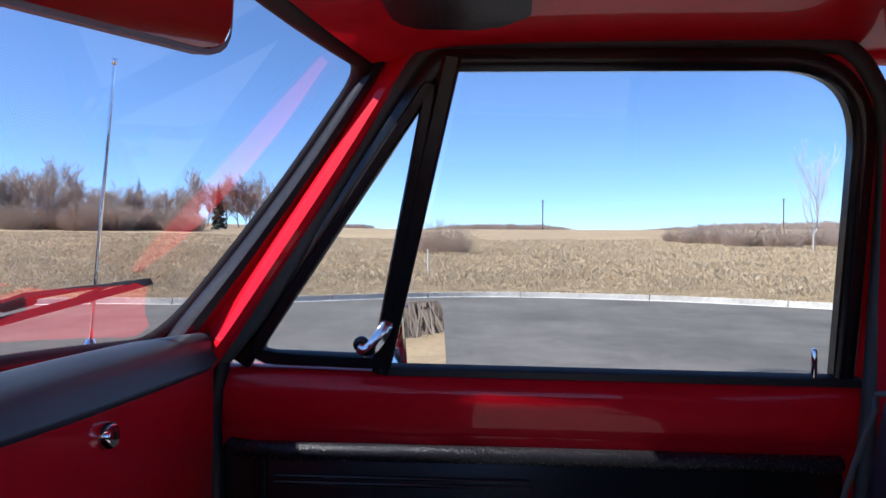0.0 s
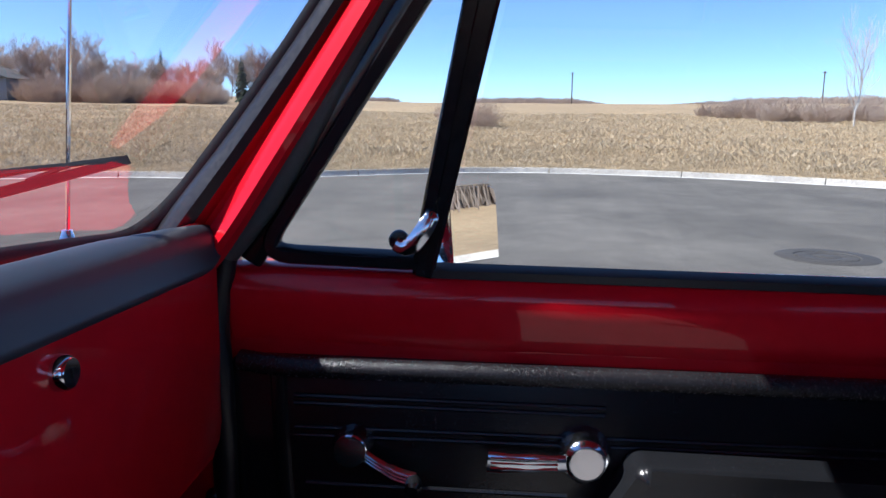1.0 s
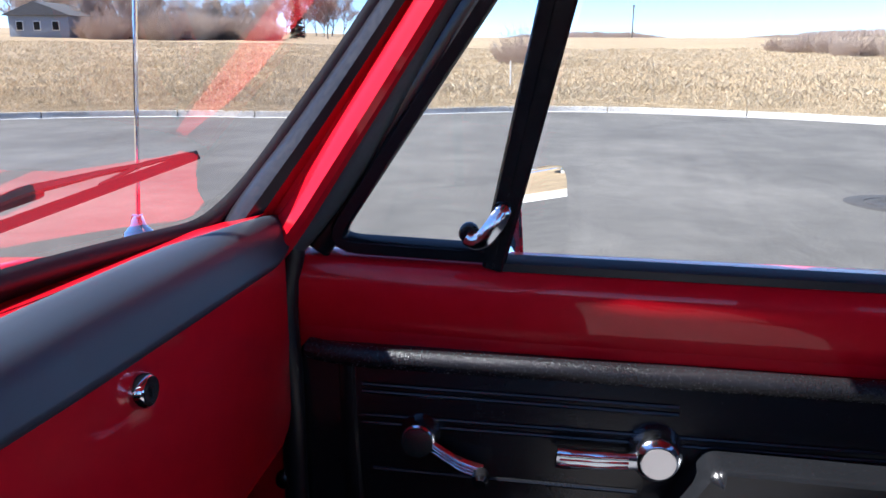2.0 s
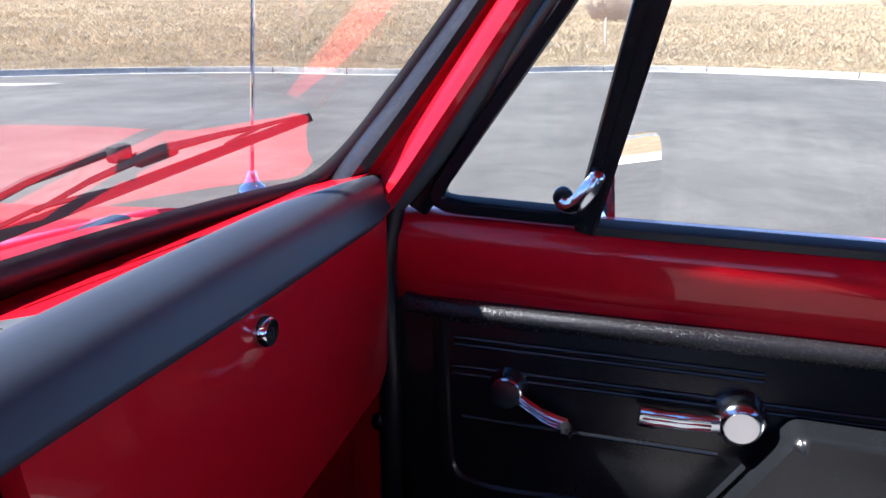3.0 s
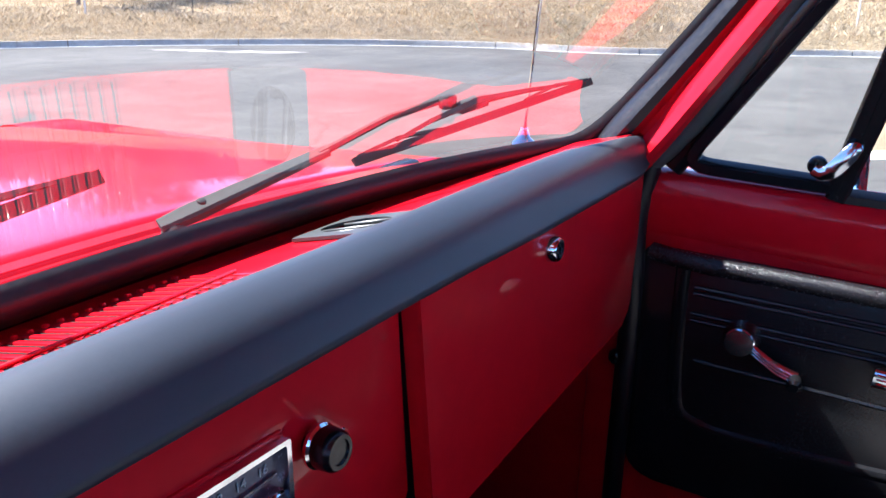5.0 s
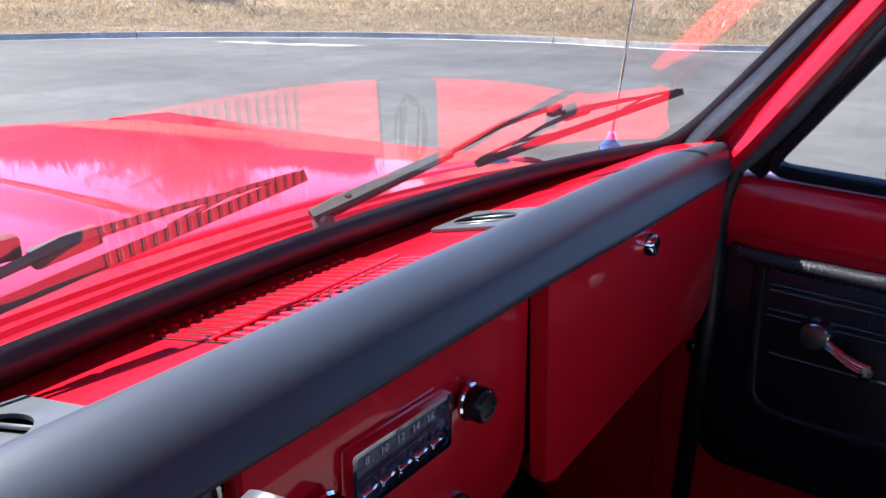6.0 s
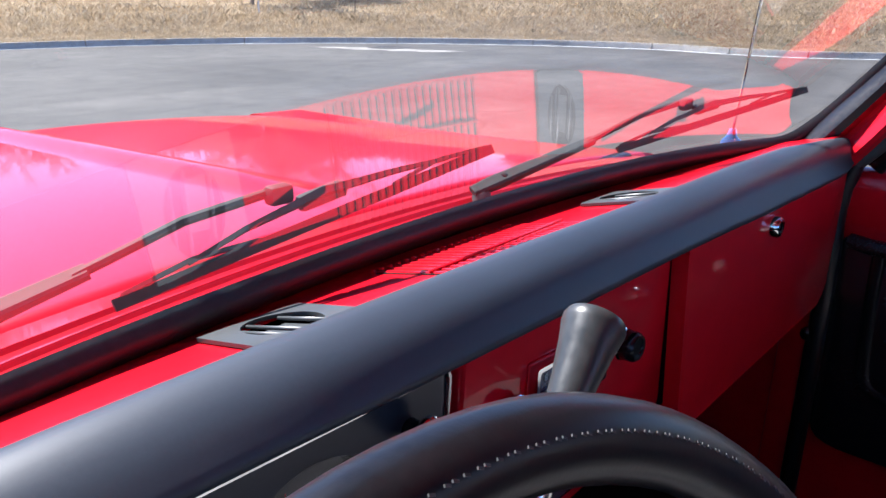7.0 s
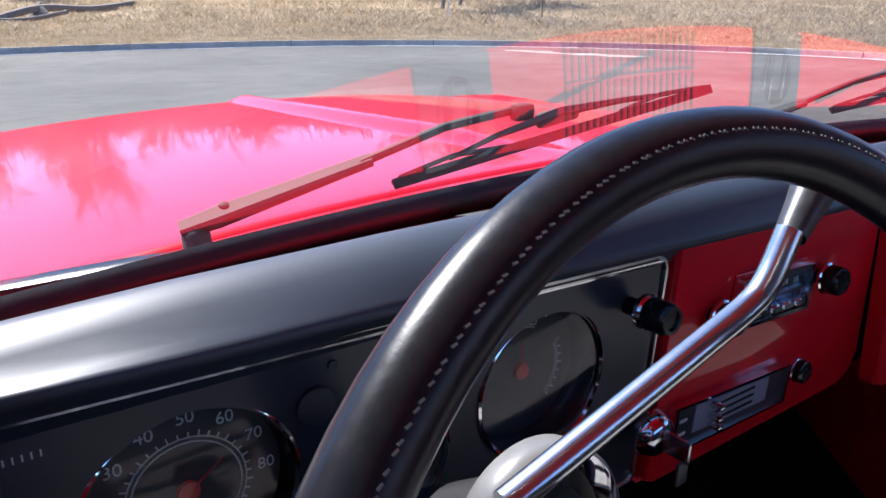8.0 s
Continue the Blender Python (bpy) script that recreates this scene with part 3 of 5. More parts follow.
for i, (x, y) in enumerate(((25.5, 40.0), (26.5, 32.3), (20.1, 29.2), (23.0, 31.8), (5.0, 46.0), (-4.0, 44.0), (12.0, 50.0), (-13.0, 41.0), (33.0, 44.0), (17.0, 47.0), (-8.0, 50.0), (1.0, 52.0), (-20.0, 40.0), (8.0, 56.0), (20.0, 54.0), (-26.0, 33.0))):
    plant("bare_tree", (x, y, rise(x, y) - 0.05), TREE_KINDS[i % 3], "leafless grey-brown tree on the slope ahead", "tree", "bare trees on the slope", 0.6 + 0.25 * r.random(), r.random() * 6)
for i in range(44):
    az = 52 + 80 * (i + r.random() * 0.7) / 44
    plant("thicket_bush", polar(az, 56 + r.random() * 12), BUSHES[i % 3], "leafless brown thicket bush on the slope ahead", "bush", "thicket bushes on the slope", 1.1 + 0.5 * r.random(), r.random() * 6)
plant("rust_tree", polar(16.4, 150), RUST_KIND, "bare tree with reddish-brown twigs", "tree", scale=0.95)
plant("lone_bush", polar(2.1, 52), [("stems", bush_mesh(61, 2.2, 2.7, 420, 0.008))], "round leafless brown bush standing alone in the meadow", "bush", scale=1.0)
for i in range(13):
    plant("field_bush", polar(-15 - 13 * (i + r.random() * 0.6) / 13, 72 + 18 * r.random()), BUSHES[i % 3], "low leafless brown bush in the meadow", "bush", "field bushes", 0.5 + 0.3 * r.random(), r.random() * 6)


def conifer(at, height, label):
    rr = random.Random(int(height * 10))
    v, f = [], []
    for lev in range(34):
        t = lev / 33
        z = height * (0.08 + 0.9 * t)
        reach = height * 0.19 * (1 - t) ** 0.8 + 0.08
        for k in range(13):
            a = rr.random() * 6.283
            L = reach * (0.6 + 0.5 * rr.random())
            tip = Vector((math.cos(a) * L, math.sin(a) * L, z - L * 0.25))
            for _ in range(4):
                s = Vector((0, 0, z)).lerp(tip, 0.25 + 0.7 * rr.random())
                side = Vector((-math.sin(a), math.cos(a), 0)) * L * (0.18 + 0.12 * rr.random())
                n = len(v)
                v.extend([tuple(s + side), tuple(s - side), tuple(s + (tip - s) * 0.6 + Vector((0, 0, -0.1 * L))), tuple(s + Vector((0, 0, 0.12 * L)))])
                f.extend([(n, n + 1, n + 2), (n, n + 1, n + 3)])
    t = thing("conifer", at, label, "tree")
    ob = new("crown", mesh_from("crown", v, f, NEEDLES))
    ob.parent = t
    tv, tf = [], []
    limb(tv, tf, Vector((0, 0, -0.1)), Vector((0, 0, height * 0.98)), 0.17, 0.02, 7)
    ob = new("trunk", mesh_from("trunk", tv, tf, BARK))
    ob.parent = t


conifer(polar(18.6, 135), 8.6, "dark green narrow conifer by the bare trees")
conifer(polar(24.0, 150), 9.6, "dark green conifer rising above the thicket")
for az in (31.0, 29.7, 29.0):
    conifer(polar(az, 118), 2.2, "small dark green conifer by the thicket's edge")


def birch(at):
    trunk, cv, cf = bare_tree_meshes(44, 7.6, 0.42, 0.10, 3, 0.009, 0.15, 3, 0.9)
    trunk.materials[0] = BIRCHBARK
    plant("birch", at, [("trunk", trunk), ("crown", mesh_from("crown", cv, cf, BIRCHBARK))], "slender leafless white-barked birch in the meadow", "tree", scale=0.84)


birch(polar(-24.1, 60))

woods = [(50.0, 134.0, 50, 5.8), (41.0, 52.0, 88, 7.5), (13.5, 6.0, 330, 3.4), (4.5, -8.7, 330, 4.3), (-12.0, -30, 300, 3.8), (-54.0, -82.0, 48, 6.5)]
for az0, az1, dist, h in woods:
    v, f = [], []
    rr = random.Random(int(az0 * 10) + 500)
    for i in range(int(abs(az1 - az0) * (60 if dist > 100 else 100))):
        t = rr.random()
        az = az0 + (az1 - az0) * t
        k = 1.0 if dist < 100 else min(1.0, 4 * t, 4 * (1 - t)) if az1 > -20 else min(1.0, 0.15 + 2 * t)
        x, y, z = polar(az, dist + rr.random() * 25)
        hh = h * k * (0.6 + 0.5 * rr.random()) * (0.8 + 0.4 * noise.noise((az * 0.9, 0, 1)))
        for _ in range(7):
            q = Vector((x + rr.gauss(0, 1.3), y + rr.gauss(0, 1.3), z - 0.3))
            limb(v, f, q, q + Vector((rr.gauss(0, 0.7), rr.gauss(0, 0.7), hh * (0.7 + 0.4 * rr.random()) + 0.3)), 0.16 if dist > 100 else 0.06, 0.05 if dist > 100 else 0.025)
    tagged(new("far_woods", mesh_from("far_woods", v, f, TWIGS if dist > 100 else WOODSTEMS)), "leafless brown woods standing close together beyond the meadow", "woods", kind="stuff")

for az, dist, h, label in ((-5.45, 300, 12.0, "distant dark wooden mast on the skyline"), (-22.2, 290, 11.0, "distant wooden utility pole on the skyline")):
    p = polar(az, dist)
    mast = thing("utility_pole", p, label, "pole", "skyline poles")
    part("shaft", tube([p, (p[0], p[1], p[2] + h)], 0.24, 8, (1, 0, 0)), POLEWOOD, mast)
    part("crossarm", rounded_box((0.2, 1.6, 0.18), (p[0], p[1], p[2] + h - 0.5), 0.02), POLEWOOD, mast)

p = (31.0, 1.7, rise(31.0, 1.7) - 0.02)
stake = thing("marker_stake", p, "thin white plastic marker stake in the grass", "stake")
part("rod", tube([p, (p[0], p[1] + 0.02, p[2] + 0.98)], 0.028, 8), WHITEPLASTIC, stake)
part("cap", lathe([(0.03, 0), (0.034, 0.03), (0.02, 0.05), (0, 0.052)], (p[0], p[1] + 0.02, p[2] + 0.96)), WHITEPLASTIC, stake)

p = polar(34.3, 125)
house = thing("house", p, "grey-blue house with a dark roof beyond the meadow", "house")
part("wall", rounded_box((7, 9, 3.0), (p[0], p[1], p[2] + 1.5), 0.03), SIDING, house)
part("roof", slab([(-5.2, 0), (5.2, 0), (0, 1.9)], 8.2, lambda u, v, w: Vector((p[0] - 4.1 + w, p[1] + u, p[2] + 2.95 + v)), 0.02), SHINGLE, house)
for k in (-2.6, 0.2, 2.8):
    wf = part("window", rounded_box((0.12, 1.1, 1.3), (p[0] - 3.52, p[1] + k, p[2] + 1.6), 0.02), WHITEPLASTIC, house)
    part("pane", rounded_box((0.04, 0.9, 1.1), (p[0] - 3.6, p[1] + k, p[2] + 1.6), 0.01), HOLE, wf)

# a fallen branch, a green post and thin rods in the grass ahead
fallen = thing("fallen_branch", (5.0, 34.0, rise(5.0, 34.0)), "dark weathered fallen branch lying in dry grass", "branch")
for nm, pts, rr in (("stem", ((0.6, 27.5), (2.2, 28.6), (4.0, 30.6), (6.2, 33.2), (8.6, 36.5)), 0.13), ("fork", ((4.0, 30.6), (3.9, 31.8), (4.4, 33.0)), 0.10), ("fork", ((2.2, 28.6), (3.4, 28.8), (4.6, 28.7)), 0.07)):
    part(nm, tube(smooth_line([(x, y, rise(x, y) + 0.16 + (0.22 if k == 2 else 0.0)) for k, (x, y) in enumerate(pts)], 4), rr, 7), BARK, fallen)
part("root_plate", lathe([(0.0, 0.5), (0.16, 0.42), (0.34, 0.2), (0.5, 0.0), (0.45, -0.1)], (4.0, 30.6, rise(4.0, 30.6)), segs=9), BARK, fallen)
p = (24.4, 38.5, rise(24.4, 38.5))
post = thing("green_post", p, "green painted marker post in the dry grass", "post")
part("shaft", rounded_box((0.42, 0.42, 1.5), (p[0], p[1], p[2] + 0.72), 0.04), GREENPAINT, post)
part("cap", rounded_box((0.46, 0.46, 0.08), (p[0], p[1], p[2] + 1.5), 0.02), GREENPAINT, post)
box = thing("utility_box", (12.15, -21.3, rise(12.15, -21.3)), "green painted steel utility box in the dry grass", "utility box")
turn = Matrix.Rotation(radians(25.5), 3, "Z")
part("base", rounded_box((1.3, 1.0, 0.14), (12.15, -21.3, rise(12.15, -21.3) + 0.03), 0.02, 2, turn), CONCRETE, box)
part("body", rounded_box((1.2, 0.9, 0.85), (12.15, -21.3, rise(12.15, -21.3) + 0.50), 0.03, 2, turn), GREENPAINT, box)
part("lid", rounded_box((1.26, 0.96, 0.09), (12.15, -21.3, rise(12.15, -21.3) + 0.95), 0.03, 2, turn), GREENPAINT, box)
for x, y, rr, m, label in ((17.9, 25.6, 0.035, WHITEPLASTIC, "pale thin marker rod in the dry grass"), (19.8, 22.2, 0.022, POLEWOOD, "thin dark rod standing in the dry grass")):
    rod = thing("marker_rod", (x, y, rise(x, y)), label, "rod", "marker rods")
    part("rod", tube([(x, y, rise(x, y) - 0.05), (x + 0.02, y, rise(x, y) + 0.6), (x + 0.03, y, rise(x, y) + 1.2)], rr, 7), m, rod)
    part("cap", lathe([(rr * 1.2, 0), (rr * 1.2, 0.03), (0, 0.04)], (x + 0.03, y, rise(x, y) + 1.19), segs=8), m, rod)

# ---- the truck: outer panels ----
HX = 0.46          # crease line of the hood


def hood_z(x, y):
    d = abs(x - HX)
    z = 1.306 - 0.057 * (y - 0.8) - 0.045 * (d / 0.75) ** 2
    z += 0.016 * max(0.0, 1 - d / 0.045) * min(1.0, max(0.0, (y - 0.78) / 0.25))
    if y > 1.98:
        z -= 0.25 * (y - 1.98) ** 2 / 0.14
    if y < 0.75:
        z -= 0.008 * ((0.75 - y) / 0.015) ** 2
    return z


hood_thing = thing("truck_hood", (HX, 1.4, 1.2), "glossy red steel truck hood with a centre crease", "hood")
xs = span(HX - 0.745, HX - 0.06, 16) + span(HX - 0.045, HX + 0.045, 7) + span(HX + 0.06, HX + 0.745, 16)
part("hood_panel", thicken(surface(lambda x, y: Vector((x, y, hood_z(x, y))), xs, [0.735, 0.739, 0.743, 0.747, 0.752] + span(0.775, 1.98, 22) + span(2.0, 2.16, 7)), 0.02), RED, hood_thing)
for side in (1, -1):
    fender = thing("front_fender", (HX + side * 0.88, 1.4, 1.0), "glossy red front fender beside the hood", "fender", "front fenders")

    def fender_at(u, y, side=side):
        edge = hood_z(HX + 0.745, min(y, 1.98)) - 0.004
        out = 1.207 - 0.018 * (y - 0.8)
        t = min(1.0, u / 0.165)
        z = edge * (1 - t ** 1.5) + out * t ** 1.5
        if y > 2.05:
            z -= 0.2 * (y - 2.05) ** 2 / 0.06
        x = 0.752 + u
        if u > 0.165:
            k = (u - 0.165) / 0.1
            x = 0.752 + 0.165 + 0.03 * math.sin(min(1, k) * 1.5)
            z -= 0.5 * k
        return Vector((HX + side * x, y, z))
    part("fender_panel", thicken(surface(fender_at, span(0, 0.165, 12) + [0.17, 0.175, 0.185, 0.2, 0.225, 0.265, 0.325], span(0.60, 2.05, 20) + span(2.08, 2.26, 6)), 0.015), RED, fender)

cowl = thing("cowl_panel", (CX, 0.65, 1.3), "red cowl panel with air slots below the windshield", "cowl")


def cowl_at(x, y, h=0.0):
    """The cowl follows the curved glass at its rear edge and the hood at its front edge."""
    f = (y - 0.555) / 0.173
    return Vector((x, y - 0.114 * (x - CX) ** 2 * (1 - f), (1 - f) * (1.3375 - 0.052 * ((x - CX) / 0.75) ** 2) + f * (hood_z(x, 0.776) + 0.001) + h))


part("panel", thicken(surface(cowl_at, span(CX - 0.76, CX + 0.76, 30), span(0.555, 0.728, 6)), 0.006), RED, cowl)
for k in range(3):
    y = 0.60 + 0.035 * k
    part("groove", sweep([cowl_at(x, y, 0.001) for x in span(CX - 0.66, CX + 0.66, 24)], [(-0.004, 0), (0, 0.004), (0.004, 0)], (0, 0, 1)), RED, cowl)


# ---- windshield ----
def glass_y(x, z):
    return 0.535 - 0.19 * (x - CX) ** 2 - 0.8 * (z - 1.35)


def shield(u, z):
    """A place on the glass; its lower edge droops towards the passenger and its sides bow outwards."""
    z -= 0.016 * (max(0.0, u - 0.2) / 0.5) ** 2 * max(0.0, 1 - max(0.0, z - 1.362) / 0.2)
    u *= 1 + 0.022 * math.sin(math.pi * min(1.0, max(0.0, (z - 1.36) / 0.375)))
    return Vector((CX + u, glass_y(CX + u, z), z))


def inward(u):
    return Vector((-0.38 * u, -1, -0.8)).normalized()


def shield_outline(grow):
    g = grow
    return rounded([(-0.75 - g, 1.362 - g), (0.75 + g, 1.362 - g), (0.712 + g, 1.735 + g), (-0.712 - g, 1.735 + g)], [0.062 + g, 0.062 + g, 0.05 + g, 0.05 + g], 8)


def outline_sweep(grow, lift, profile):
    o = shield_outline(grow)
    dense = []
    for (a, b), (c, d) in zip(o, o[1:] + o[:1]):
        n = max(1, int(math.hypot(c - a, d - b) / 0.06))
        dense += [(a + (c - a) * k / n, b + (d - b) * k / n) for k in range(n)]
    path = [shield(u, z) + inward(u) * lift for u, z in dense]
    return sweep(path, profile, [inward(u) for u, z in dense], closed=True)


windshield = thing("windshield", (CX, 0.5, 1.37), "curved laminated windshield in a black rubber gasket", "windshield")
o = shield_outline(0.012)
bm = bmesh.new()
rows = []
for i in range(33):
    u = -0.762 + 1.524 * i / 32
    rows.append(u)
bm = surface(lambda u, z: shield(u, z), rows, span(1.350, 1.747, 12))
pane = part("pane", bm, WINDSHIELD, windshield)
pane.visible_shadow = False
part("gasket", outline_sweep(0.006, 0.006, [(-0.016, -0.010), (-0.016, 0.002), (-0.011, 0.007), (0.0, 0.007), (0.011, 0.005), (0.018, 0.0), (0.018, -0.010)]), RUBBER, windshield, "black rubber gasket", angle=75)

header = thing("windshield_frame", (CX, 0.5, 1.36), "steel flange round the windshield, its black standing for shade", "frame", kind="structure")
# Red steel in shade: the black colour puts that shade into the flange.
part("flange", outline_sweep(0.034, -0.002, [(-0.02, -0.002), (-0.02, 0.010), (0.0, 0.014), (0.018, 0.010), (0.022, -0.002)]), FRAMEBLACK, header)

# Added plates that keep the sun out round the pane's lower corners.
for s in (1, -1):
    arc = shield_outline(0.03)[9:18] if s > 0 else shield_outline(0.03)[0:9]
    bm = bmesh.new()
    tip = bm.verts.new(shield(s * 0.83, 1.29) + inward(s * 0.83) * -0.004)
    fan = [bm.verts.new(shield(u, z) + inward(u) * -0.004) for u, z in arc]
    for a, b in zip(fan, fan[1:]):
        bm.faces.new((tip, a, b))
    part("corner_sun_stop", thicken(bm, 0.004), RED, header)

# ---- wipers ----


def wiper(pivot, rivet, joint, tip, heel, base):
    t = thing("windshield_wiper", pivot, "matt black windshield wiper resting on the glass", "wiper", "wipers")
    pv, rv, jt, tp, hl = (Vector(q) for q in (pivot, rivet, joint, tip, heel))
    d = (jt - pv).normalized()
    mid = rv.lerp(jt, 0.48)
    part("pivot_nut", lathe([(0.012, -0.03), (0.012, -0.004), (0.009, 0.0), (0, 0.001)], pv - Vector((0, 0, 0.004)), (0, 0.3, 1), 16), WIPERBLACK, t)
    part("arm_channel", sweep([pv - d * 0.012, pv + d * 0.02, mid], [(-0.009, -0.004), (-0.009, 0.003), (-0.006, 0.005), (0.006, 0.005), (0.009, 0.003), (0.009, -0.004)], (0, -0.5, 1), scales=[0.85, 1.1, 0.7]), WIPERBLACK, t, angle=20)
    part("rivet", lathe([(0.0045, 0.0), (0.0045, 0.002), (0.003, 0.003), (0, 0.003)], rv + Vector((0, -0.002, 0.004)), (0, -0.5, 1), 12), WIPERBLACK, t)
    part("arm_rod", tube([mid - d * 0.01, mid.lerp(jt, 0.5) + Vector((0, 0, 0.006)), jt], 0.0042, 8), WIPERBLACK, t)
    b = (tp - hl).normalized()
    up = Vector((0, 0.6, 0.8))
    centre = hl.lerp(tp, 0.52)
    part("joint", rounded_box((0.022, 0.014, 0.016), jt + (centre - jt) * 0.12, 0.004), WIPERBLACK, t)
    part("connector", rounded_box((0.045, 0.012, 0.014), jt.lerp(centre, 0.45) + Vector((0.02, 0, 0)), 0.004, 2, b.to_track_quat("X", "Z").to_matrix()), WIPERBLACK, t)
    part("bridge", sweep([hl.lerp(tp, q) + up * h for q, h in ((0.16, 0.006), (0.3, 0.014), (0.5, 0.019), (0.7, 0.013), (0.86, 0.006))], [(-0.0026, -0.002), (-0.0026, 0.002), (0.0026, 0.002), (0.0026, -0.002)], up, scales=[0.7, 1, 1.6, 1, 0.7]), WIPERBLACK, t)
    for q0, q1 in ((0.02, 0.32), (0.68, 0.985)):
        part("yoke", sweep([hl.lerp(tp, q0) + up * 0.003, hl.lerp(tp, (q0 + q1) / 2) + up * 0.008, hl.lerp(tp, q1) + up * 0.002], [(-0.002, -0.0015), (-0.002, 0.0015), (0.002, 0.0015), (0.002, -0.0015)], up), WIPERBLACK, t)
    part("rubber_blade", sweep([hl, hl.lerp(tp, 0.5), tp], [(-0.0028, 0.0025), (0.0028, 0.0025), (0.002, -0.002), (0.001, -0.006), (-0.001, -0.006), (-0.002, -0.002)], up), RUBBER, t)
    return t


wiper((0.540, 0.623, 1.340), (0.556, 0.602, 1.354), (0.822, 0.503, 1.428), (1.009, 0.400, 1.439), (0.666, 0.509, 1.387), 0)
wiper((-0.110, 0.612, 1.342), (-0.0896, 0.597, 1.355), (0.169, 0.537, 1.424), (0.377, 0.482, 1.436), (0.031, 0.527, 1.376), 0)

antenna = thing("radio_antenna", (1.141, 0.547, 1.30), "thin chrome radio antenna on the fender top", "antenna")
part("base", lathe([(0.02, -0.03), (0.02, 0.004), (0.017, 0.010), (0.009, 0.018), (0.007, 0.03), (0, 0.031)], (1.141, 0.547, 1.315), segs=20), CHROME, antenna)
part("mast", tube([(1.141, 0.547, 1.33), (1.145, 0.535, 1.5), (1.152, 0.517, 1.755)], 0.0028, 8, (1, 0, 0)), CHROME, antenna)
part("tip", lathe([(0, 0.006), (0.004, 0.004), (0.0045, 0), (0.003, -0.005), (0, -0.006)], (1.152, 0.517, 1.758), segs=10), CHROME, antenna)

# ---- cab shell ----
SIDE = 1.13


def side_x(z):
    return SIDE - 0.16 * max(0.0, z - 1.31)


def on_side(y, z, w=0.0):
    """A place on the plane of the passenger door's glass; w is outward."""
    return Vector((side_x(z) + w, y, z))


roof = thing("roof", (CX, -0.3, 1.8), "red painted steel cab roof seen from inside", "roof", kind="structure")


def roof_at(dx, v):
    zt = 1.772 + 0.05 * (1 - (dx / 0.74) ** 2)
    z = 1.752 + (zt - 1.752) * (1 - math.exp(-v * 11))
    return Vector((CX + dx, (0.215 - 0.19 * dx * dx) * (1 - v) - 0.78 * v, z))


part("roof_panel", thicken(surface(roof_at, span(-0.74, 0.74, 25), [k / 30 for k in range(31)]), 0.02), RED, roof)
for s in (1, -1):
    rail = [(CX + s * 0.735, 0.12, 1.772), (CX + s * 0.745, -0.1, 1.775), (CX + s * 0.745, -0.5, 1.775), (CX + s * 0.745, -0.78, 1.76)]
    part("roof_rail", tube(smooth_line(rail, 5), 0.032, 12), RED, roof)

pillars = thing("windshield_pillar", (1.085, 0.3, 1.36), "red painted inner windshield pillar", "pillar", "pillars", "structure")
line = [(1.088, 0.36, 1.325), (1.088, 0.335, 1.356), (1.086, 0.30, 1.406), (1.078, 0.168, 1.603), (1.07, 0.085, 1.735), (1.065, 0.06, 1.775)]
part("pillar_cover", sweep(smooth_line(line, 4), [(-0.017, -0.02), (-0.017, -0.002), (-0.012, 0.003), (0.0, 0.006), (0.010, 0.008), (0.016, 0.003), (0.017, -0.02)], (-0.92, 0.30, 0.15)), RED, pillars)


def between(a, k):
    """The web of sheet steel from the glass edge back to the pillar; k runs from glass to pillar."""
    z = 1.335 + 0.42 * a
    front = shield(0.742 - 0.09 * max(0.0, z - 1.36) + 0.012, max(1.35, min(1.735, z)))
    zs = [1.325, 1.356, 1.406, 1.603, 1.735, 1.775]
    rear = Vector((float(np.interp(z, zs, [p[0] for p in line])) + 0.004, float(np.interp(z, zs, [p[1] for p in line])), z))
    return front.lerp(rear, k) + Vector((-0.020 * (1 + 0.9 * max(0.0, 1 - a / 0.3)) * math.sin(min(1.0, k / 0.66) * math.pi) ** 0.8 + (0.002 * math.sin((k - 0.62) / 0.38 * math.pi) if k > 0.62 else 0.0), 0, 0))


part("gasket_lip", thicken(surface(between, span(0, 1, 16), span(0.0, 0.56, 5)), -0.003), LIPRUBBER, pillars, "wide black rubber lip")
part("pillar_web", thicken(surface(between, span(0, 1, 16), span(0.56, 1.0, 5)), -0.004), RED, pillars)
copy_thing(pillars, Matrix.Translation((2 * CX - 1.085, 0.3, 1.36)) @ Matrix.Diagonal((-1, 1, 1, 1)))

back = thing("wall_back", (CX, -0.76, 1.0), "red painted rear wall of the cab with a window", "wall", kind="structure")
for nm, size, at in (("lower_panel", (1.5, 0.03, 0.78), (CX, -0.775, 0.93)), ("upper_panel", (1.5, 0.03, 0.12), (CX, -0.775, 1.73)), ("side_panel", (0.2, 0.03, 0.36), (CX - 0.65, -0.775, 1.495)), ("side_panel", (0.2, 0.03, 0.36), (CX + 0.65, -0.775, 1.495))):
    part(nm, rounded_box(size, at, 0.006), RED, back)
rear_pane = part("rear_pane", rounded_box((1.1, 0.005, 0.35), (CX, -0.775, 1.495), 0.001, 1), SIDEGLASS, back)

